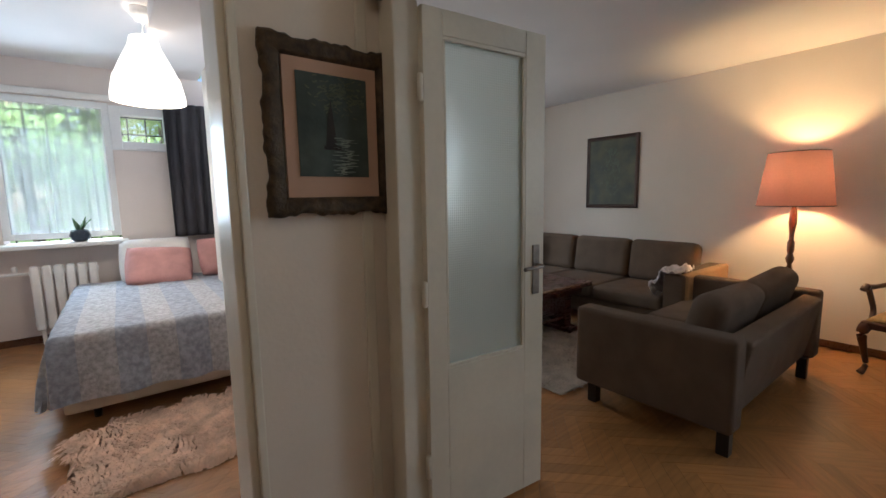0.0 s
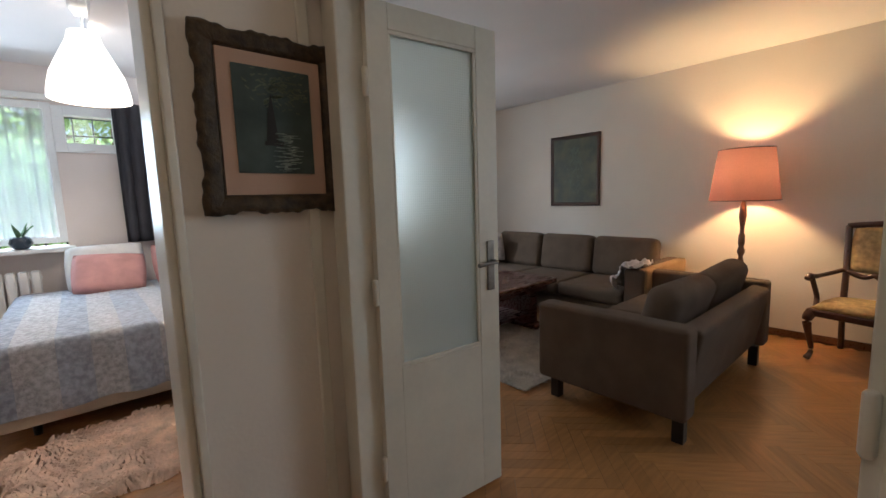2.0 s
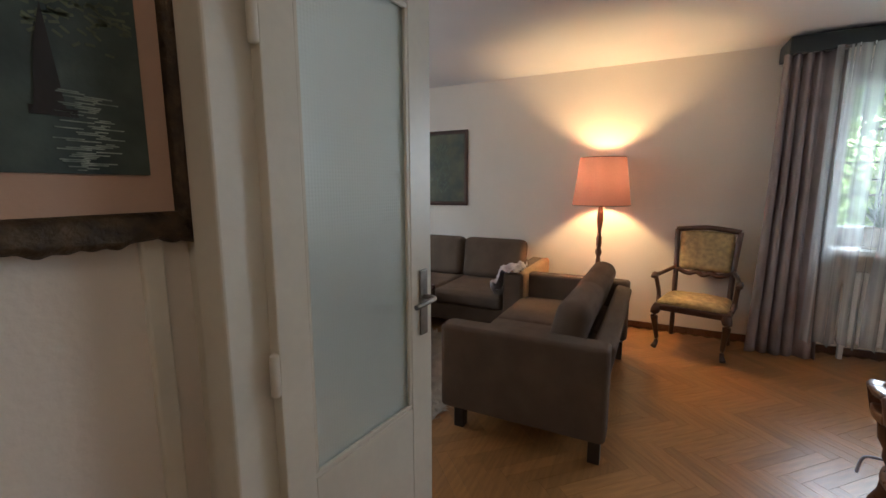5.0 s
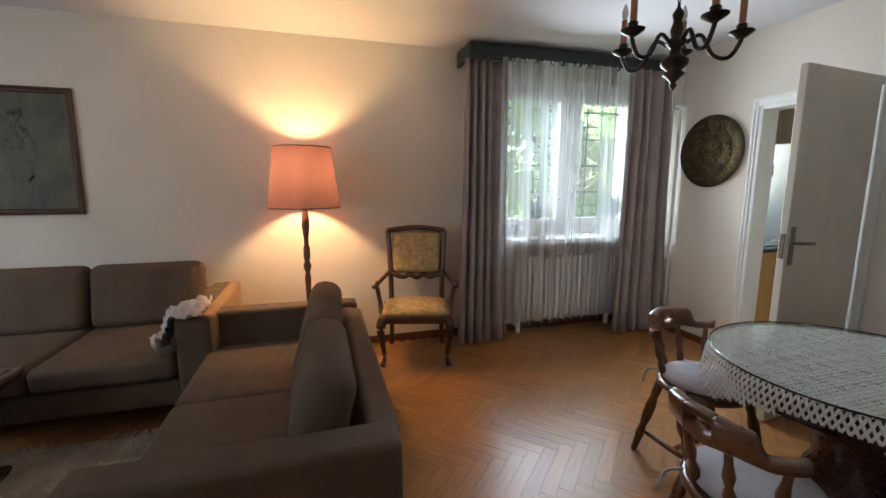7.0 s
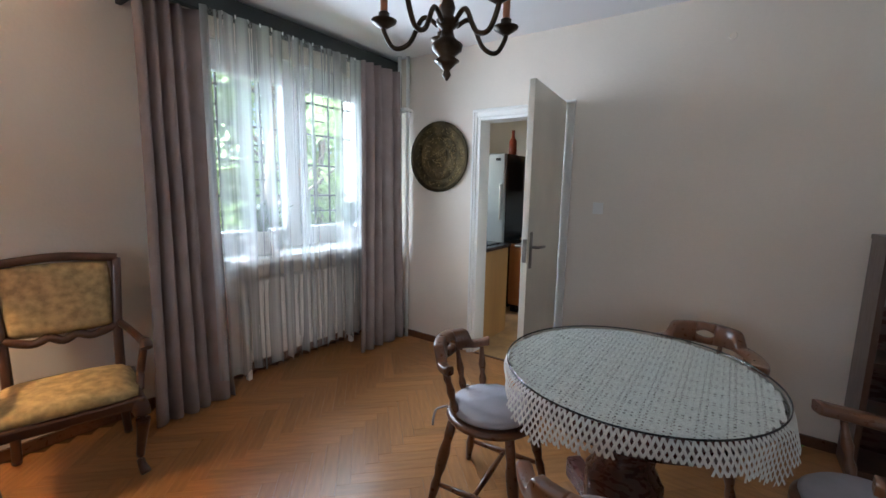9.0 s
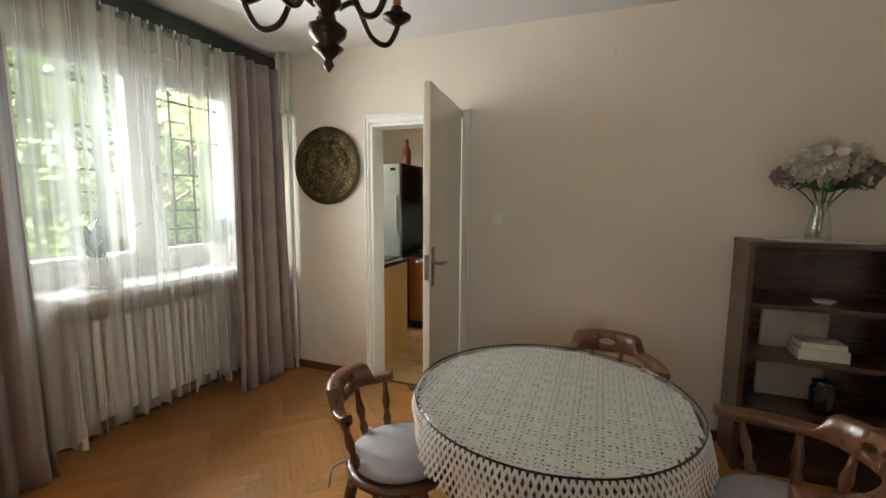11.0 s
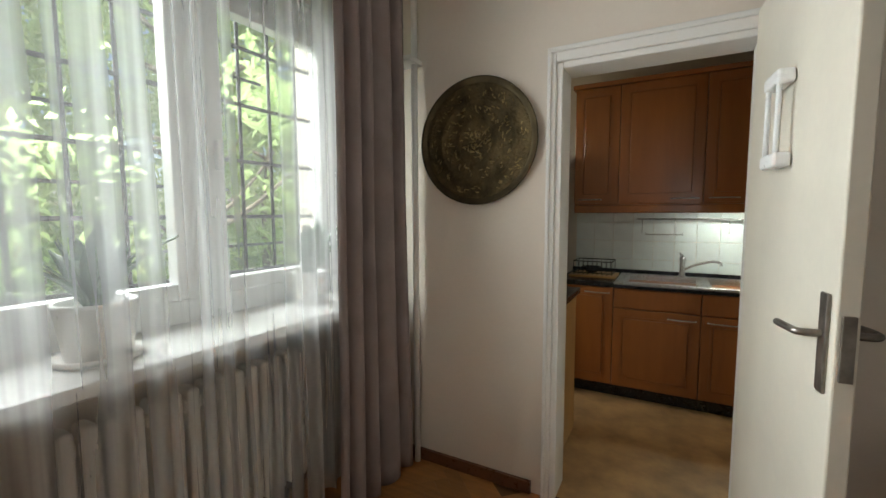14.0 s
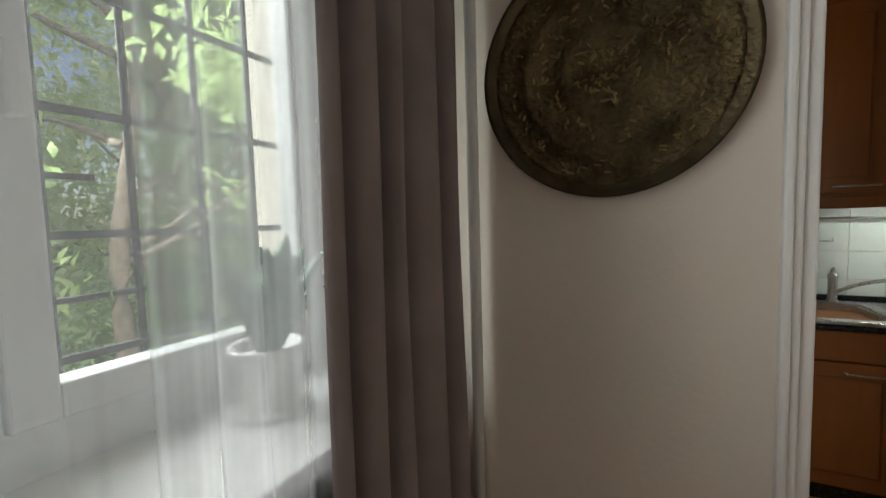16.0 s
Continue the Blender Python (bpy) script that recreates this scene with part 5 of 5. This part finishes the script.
def north_window(w, x0, x1, z0, z1, t, y):
    bm = bmesh.new()
    for a in ((x0, x0 + t, z0, z1), (x1 - t, x1, z0, z1), (x0 + t, x1 - t, z0, z0 + t), (x0 + t, x1 - t, z1 - t, z1)):
        box(bm, a[0], a[1], y, y + 0.08, a[2], a[3], r=0.006)
    part("window_frame", bm, PVC, w)
    g = part("pane", B(x0 + t, x1 - t, y + 0.04, y + 0.046, z0 + t, z1 - t), GLASS, w)
    g.visible_shadow = False


# Unseen window, added to fit the opening that lights the sofa end.
nw = thing("added_window", "unseen white window added to light the sitting area", "window")
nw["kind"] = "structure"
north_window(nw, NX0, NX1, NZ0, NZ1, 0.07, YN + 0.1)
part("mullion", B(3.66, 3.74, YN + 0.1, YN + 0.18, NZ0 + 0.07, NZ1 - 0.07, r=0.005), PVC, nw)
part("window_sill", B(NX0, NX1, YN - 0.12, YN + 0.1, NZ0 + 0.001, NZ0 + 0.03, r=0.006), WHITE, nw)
north_window(bw, BWX0, BWX1, 1.02, BWZ1, 0.08, BY - 0.01)
part("window_handle", B(BWX1 - 0.05, BWX1 - 0.03, BY - 0.05, BY - 0.01, 1.62, 1.74, r=0.005), PVC, bw)
part("window_sill", B(BX0, 1.22, BY - 0.25, BY + 0.0, 0.945, 0.985, r=0.008), WHITE, bw)
part("lintel_shelf", B(BX0, 1.20, BY - 0.06, BY - 0.01, 2.39, 2.45, r=0.008), WHITE, bw)
sw = thing("window_3", "small white high bedroom window", "window")
sw["kind"] = "structure"
north_window(sw, SX0 - 0.08, SX1 + 0.06, SZ0 - 0.07, SZ1 + 0.06, 0.09, BY - 0.03)
part("window_handle", B(1.38, 1.50, BY - 0.06, BY - 0.03, 1.925, 1.945, r=0.005), PVC, sw)
single("net_curtain", drape(bmesh.new(), BY - 0.03, BWX0 + 0.06, BWX1 - 0.06, 1.08, BWZ1 - 0.07, 0.010, 11, 6, axis="x"), BNET, "sheer white net on the bedroom window", "net curtain")
bg = thing("window_grille", "black iron bars outside the bedroom windows", "window grille")
for k in range(9):
    part("bar", lathe(bmesh.new(), [(0.007, 0.98), (0.007, 2.4)], 8, pose(0.33 + k * 0.165, BY + 0.26, 0)), IRON, bg)
for z in (1.2, 1.5, 1.8, 2.1, 2.28):
    part("crossbar", B(0.3, 1.7, BY + 0.25, BY + 0.257, z, z + 0.014), IRON, bg)
cloth("curtain", drape(bmesh.new(), BY - 0.12, 1.63, 2.3, 0.98, 2.42, 0.03, 6, 12, axis="x"), DCURT, "short charcoal bedroom curtain", "curtain")
radiator("radiator", pose(0.45, BY - 0.17, 0.16, 0, 0, 0), 6, 0.62, "white cast iron radiator under the bedroom window", 0.085)
plant("potted_plant", pose(0.84, BY - 0.14, 0.986), 0.085, 0.12, "round", 12, 0.15, 14, "succulent in a dark round pot on the bedroom sill")

bd = thing("bed", "double bed with a cream base", "bed")
part("bed_base", B(0.80, 2.30, 3.50, 5.50, 0.09, 0.34, r=0.02), MATTR, bd)
part("mattress", B(0.79, 2.31, 3.50, 5.52, 0.34, 0.56, r=0.05, seg=3), MATTR, bd)
for x, y in ((0.95, 3.62), (2.2, 3.62), (0.95, 5.4), (2.2, 5.4)):
    part("leg", lathe(bmesh.new(), [(0.02, 0), (0.025, 0.09)], 12, pose(x, y, 0)), BLACKW, bd)


def spread(x0, x1, y0, y1, z, hem, stripe):
    """A bedspread over the bed's top, side and foot, with soft folds; stripe picks bands across it."""
    bm = bmesh.new()
    nx, ny, grid = 60, 72, {}
    for i in range(nx + 1):
        for j in range(ny + 1):
            u, v = x0 - hem + (x1 - x0 + hem) * i / nx, y0 - hem + (y1 - y0 + hem) * j / ny
            ox, oy = max(0, x0 - u), max(0, y0 - v)
            w = 0.010 * noise.noise(Vector((u * 4, v * 4, 1))) + 0.006 * noise.noise(Vector((u * 12, v * 12, 4)))
            d = max(ox, oy)
            fold = 0.028 * math.sin((v if ox > oy else u) * 19 + 2 * noise.noise(Vector((u * 3, v * 3, 0)))) * min(1, d / 0.25)
            px, py = (x0 if ox else u), (y0 if oy else v)
            if ox > 0:
                px -= 0.012 + 0.14 * ox + (fold if ox >= oy else 0)
            if oy > 0:
                py -= 0.012 + 0.14 * oy + (fold if oy >= ox else 0)
            grid[i, j] = bm.verts.new((px, py, z + w - d))
    for i in range(nx):
        for j in range(ny):
            if ((i * (x1 - x0 + hem) / nx) // 0.17 % 2 == 1) == stripe:
                bm.faces.new((grid[i, j], grid[i + 1, j], grid[i + 1, j + 1], grid[i, j + 1])).smooth = True
    bmesh.ops.delete(bm, geom=[v for v in bm.verts if not v.link_faces], context="VERTS")
    return bm


bs = thing("bedspread", "blue-grey patterned bedspread with pale stripes over the bed", "bedspread")
part("cloth", spread(0.78, 2.30, 3.49, 5.5, 0.585, 0.40, False), BEDSP, bs)
part("stripe", spread(0.78, 2.30, 3.49, 5.5, 0.585, 0.40, True), BEDST, bs, "pale patterned stripe")
single("pillow", pillow(bmesh.new(), 0.62, 0.46, 0.16, pose(1.43, 5.40, 0.78, 68, 0, -4)), LINEN, "white pillow at the head of the bed", "pillow")
single("cushion", pillow(bmesh.new(), 0.56, 0.42, 0.16, pose(1.44, 5.20, 0.74, 55, 4, -3)), PINKC, "dusty pink velvet cushion on the bed", "cushion")
single("cushion", pillow(bmesh.new(), 0.52, 0.42, 0.16, pose(2.04, 5.26, 0.78, 65, 0, 4)), PINKC, "dusty pink velvet cushion on the bed", "cushion")
rnd = random.Random(21)
sh = thing("fur_rug", "peach long-haired fur rug beside the bed", "rug")
part("backing", B(0.98, 2.0, 2.75, 3.25, 0.002, 0.012), SHAG, sh)
part("pile", fur(bmesh.new(), 0.80, 2.1, 2.52, 3.42, 0.004, 15000, 0.085, 0.007, rnd, 0.10), SHAG, sh)["kind"] = "stuff"
pd = thing("pendant_lamp", "lit white bell-shaped pendant lamp", "lamp", pose(1.415, 4.0, 0))
part("shade", lathe(bmesh.new(), [(0.065, 2.53), (0.085, 2.52), (0.10, 2.46), (0.15, 2.36), (0.205, 2.24), (0.228, 2.13), (0.23, 2.08), (0.226, 2.08), (0.224, 2.13), (0.20, 2.24), (0.146, 2.355), (0.096, 2.45)], 40, closed=False), PSHADE, pd, "glowing white shade")
part("cord", tube(bmesh.new(), [(0, 0, 2.5), (0, 0, BZ - 0.02)], 0.004, 6), PVC, pd)
part("ceiling_cup", lathe(bmesh.new(), [(0.03, BZ - 0.09), (0.065, BZ - 0.05), (0.07, BZ - 0.001)], 20), PVC, pd)

# ---- outside ----
single("ground", B(-150, 150, -150, 150, -0.9, -0.6), GRASS, "garden lawn round the house", "ground", kind="structure")


def foliage(bm, centre, size, count, leaf, rnd, hollow=0.5):
    for _ in range(count):
        d = Vector((rnd.gauss(0, 1), rnd.gauss(0, 1), rnd.gauss(0, 1))).normalized() * (hollow + (1 - hollow) * rnd.random())
        p = Vector(centre) + Vector((d.x * size[0], d.y * size[1], d.z * size[2]))
        m = Matrix.Translation(p) @ pose(0, 0, 0, rnd.uniform(-70, 70), rnd.uniform(-70, 70), rnd.uniform(0, 360))
        l, w = leaf * rnd.uniform(0.6, 1.3), leaf * 0.4
        v = [bm.verts.new(m @ Vector(c)) for c in ((-l, 0, 0), (0, -w, 0.02), (l, 0, 0), (0, w, 0.02))]
        bm.faces.new(v)
    return bm


def tree(x, y, h, seed, trunk=0.12, low=1.2):
    rnd = random.Random(seed)
    t = thing("tree", "leafy garden tree with a pale trunk", "tree", pose(x, y, -0.6))
    lean = rnd.uniform(-0.4, 0.4)
    bm = tube(bmesh.new(), curve([(0, 0, 0), (lean * 0.3, 0.1, h * 0.3), (lean * 0.7, -0.1, h * 0.6), (lean, 0, h * 0.9)], 6), [trunk * (1 - 0.045 * i) for i in range(19)], 10)
    limbs = []
    for k in range(9):
        z = rnd.uniform(low, h * 0.85)
        a, l = rnd.uniform(0, 6.28), rnd.uniform(0.8, 1.9)
        e = Vector((lean * z / h + l * math.cos(a), l * math.sin(a), z + rnd.uniform(0.1, 0.9)))
        limbs.append(e)
        tube(bm, curve([(lean * z / h, 0, z), (lean * z / h + 0.5 * l * math.cos(a), 0.5 * l * math.sin(a), z + 0.3), e], 4), [trunk * 0.4 * (1 - 0.1 * i) for i in range(9)], 6)
    part("trunk", bm, BARK, t)
    bm = bmesh.new()
    for e in limbs:
        for _ in range(3):
            c = e + Vector((rnd.uniform(-0.6, 0.6), rnd.uniform(-0.6, 0.6), rnd.uniform(-0.4, 0.6)))
            foliage(bm, c, (rnd.uniform(0.4, 0.9), rnd.uniform(0.4, 0.9), rnd.uniform(0.3, 0.6)), 130, 0.085, rnd, 0.3)
    foliage(bm, (lean, 0, h), (1.3, 1.3, 0.9), 500, 0.09, rnd, 0.3)
    part("crown", bm, TREEL, t)


for k, (x, y, h) in enumerate(((9.0, -2.9, 5.2), (10.0, -0.4, 5.0), (11.5, -4.6, 6.0), (12.5, -1.8, 6.5), (14.0, 1.2, 6.0), (13.5, -7.5, 6.5), (16.5, -4.0, 7.5), (17.5, -0.5, 8.0), (18, -9, 8), (9.6, 2.2, 5.0), (17, 4, 7.5), (15.5, -12, 7.5))):
    tree(x, y, h, 40 + k, 0.10 + 0.02 * (k % 3))
for k, (x, y, h) in enumerate(((0.2, 9.0, 5.0), (1.9, 9.6, 5.5), (-1.6, 10.5, 6), (3.6, 11.5, 6), (0.6, 12.5, 7))):
    tree(x, y, h, 80 + k, 0.12)
rng = np.random.default_rng(6)
LN = 46000
cl_ = rng.uniform((13.5, -26.0, 0.0), (27.0, 17.0, 9.5), (1100, 3))
centre = cl_[rng.integers(0, 1100, LN)] + rng.normal(0, 0.55, (LN, 3))
d1 = rng.normal(0, 1, (LN, 3))
d1 /= np.linalg.norm(d1, axis=1)[:, None]
d2 = np.cross(d1, rng.normal(0, 1, (LN, 3)))
d2 /= np.linalg.norm(d2, axis=1)[:, None]
ll = rng.uniform(0.10, 0.20, (LN, 1))
quad = np.stack([centre - d1 * ll, centre - d2 * ll * 0.45, centre + d1 * ll, centre + d2 * ll * 0.45], 1).reshape(-1, 3)
fm = bpy.data.meshes.new("far_woods")
fm.from_pydata(quad.tolist(), [], np.arange(LN * 4).reshape(-1, 4).tolist())
fm.materials.append(TREEL)
tagged(new("far_woods", fm), "dense sunlit green woods behind the garden", "woods", "", "stuff")
rnd = random.Random(31)
hb = bmesh.new()
for i in range(60):
    foliage(hb, (9.9 + 0.3 * math.sin(i), -14 + i * 0.32, 0.05 + 0.1 * math.sin(i * 1.7)), (0.45, 0.4, 0.6), 150, 0.05, rnd, 0.6)
single("hedge", hb, HEDGE, "clipped green garden hedge", "hedge", kind="stuff")
for x, y, r in ((13.2, -3.2, 0.9), (13.6, -5.4, 1.0), (12.8, -1.2, 0.8), (13.8, 0.6, 1.0), (13.5, -8.5, 1.1)):
    single("shrub", foliage(bmesh.new(), (x, y, -0.6 + r * 0.8), (r, r, r * 0.85), 900, 0.07, rnd, 0.7), HEDGE, "rounded pale green garden shrub", "shrub")

# ---- pieces of the setting ----
# herringbone parquet blocks, laid at 45 degrees to the walls
BL, BWD = 0.42, 0.07


def block(bm, x, y, a):
    b = bmesh.new()
    g = 0.0006
    co = ((g, g, -0.012), (BL - g, g, -0.012), (BL - g, BWD - g, -0.012), (g, BWD - g, -0.012), (g, g, 0), (BL - g, g, 0), (BL - g, BWD - g, 0), (g, BWD - g, 0))
    v = [b.verts.new(c) for c in co]
    for f in ((4, 5, 6, 7), (0, 1, 5, 4), (1, 2, 6, 5), (2, 3, 7, 6), (3, 0, 4, 7)):
        b.faces.new([v[i] for i in f])
    return join(bm, b, pose(x, y, 0, 0, 0, a) if a is not None else None)


me = bpy.data.meshes.new("parquet_block")
bm = block(bmesh.new(), 0, 0, None)
bm.to_mesh(me)
bm.free()
me.materials.append(PARQ)
spots = []
for i in range(-90, 90):
    for j in range(-16, 16):
        u, v = i * BWD + j * BL, i * BWD - j * BL
        for (px, py, a) in ((u, v, 0.0), (u, v + BWD, 90.0)):
            spots.append((px, py, a))
rest = []
co45 = math.sqrt(0.5)
near = 0
for px, py, a in spots:
    if a == 90.0:
        px, py = px + BWD, py
    x, y = (px - py) * co45 + 3.6, (px + py) * co45 + 0.6
    ang = a + 45.0
    cx, cy = x + 0.5 * BL * math.cos(radians(ang)), y + 0.5 * BL * math.sin(radians(ang))
    inside = (1.62 < cx < 6.12 and -2.2 < cy < 4.7) or (-0.6 < cx < 2.1 and -1.05 < cy < 1.75) or (BX0 + 0.02 < cx < 1.9 and 1.7 < cy < BY - 0.05)
    if not inside:
        continue
    if near < 300 and 3.3 < cx < 5.9 and -1.6 < cy < 1.0:
        o = new("parquet_block", me)
        o.parent = floor
        o.matrix_world = pose(x, y, 0, 0, 0, ang)
        near += 1
    else:
        rest.append((x, y, ang))
verts, faces = [], []
for x, y, a in rest:
    m = pose(x, y, 0, 0, 0, a)
    k = len(verts)
    verts += [tuple(m @ v.co) for v in me.vertices]
    faces += [tuple(i + k for i in p.vertices) for p in me.polygons]
m2 = bpy.data.meshes.new("parquet")
m2.from_pydata(verts, [], faces)
m2.materials.append(PARQ)
o = new("parquet", m2)
o.parent = floor
o["kind"] = "stuff"

# kitchen wall tiles
me = bpy.data.meshes.new("wall_tile")
bm = B(0.001, 0.149, 0, 0.008, 0.001, 0.149, r=0.002, seg=1)
bm.to_mesh(me)
bm.free()
me.materials.append(TILEW)
kw = bpy.data.objects["wall_kitchen"]
for i in range(15):
    for j in range(4):
        o = new("wall_tile", me)
        o.parent = kw
        o.matrix_world = pose(2.85 + i * 0.15, -4.0, 0.82 + j * 0.15)
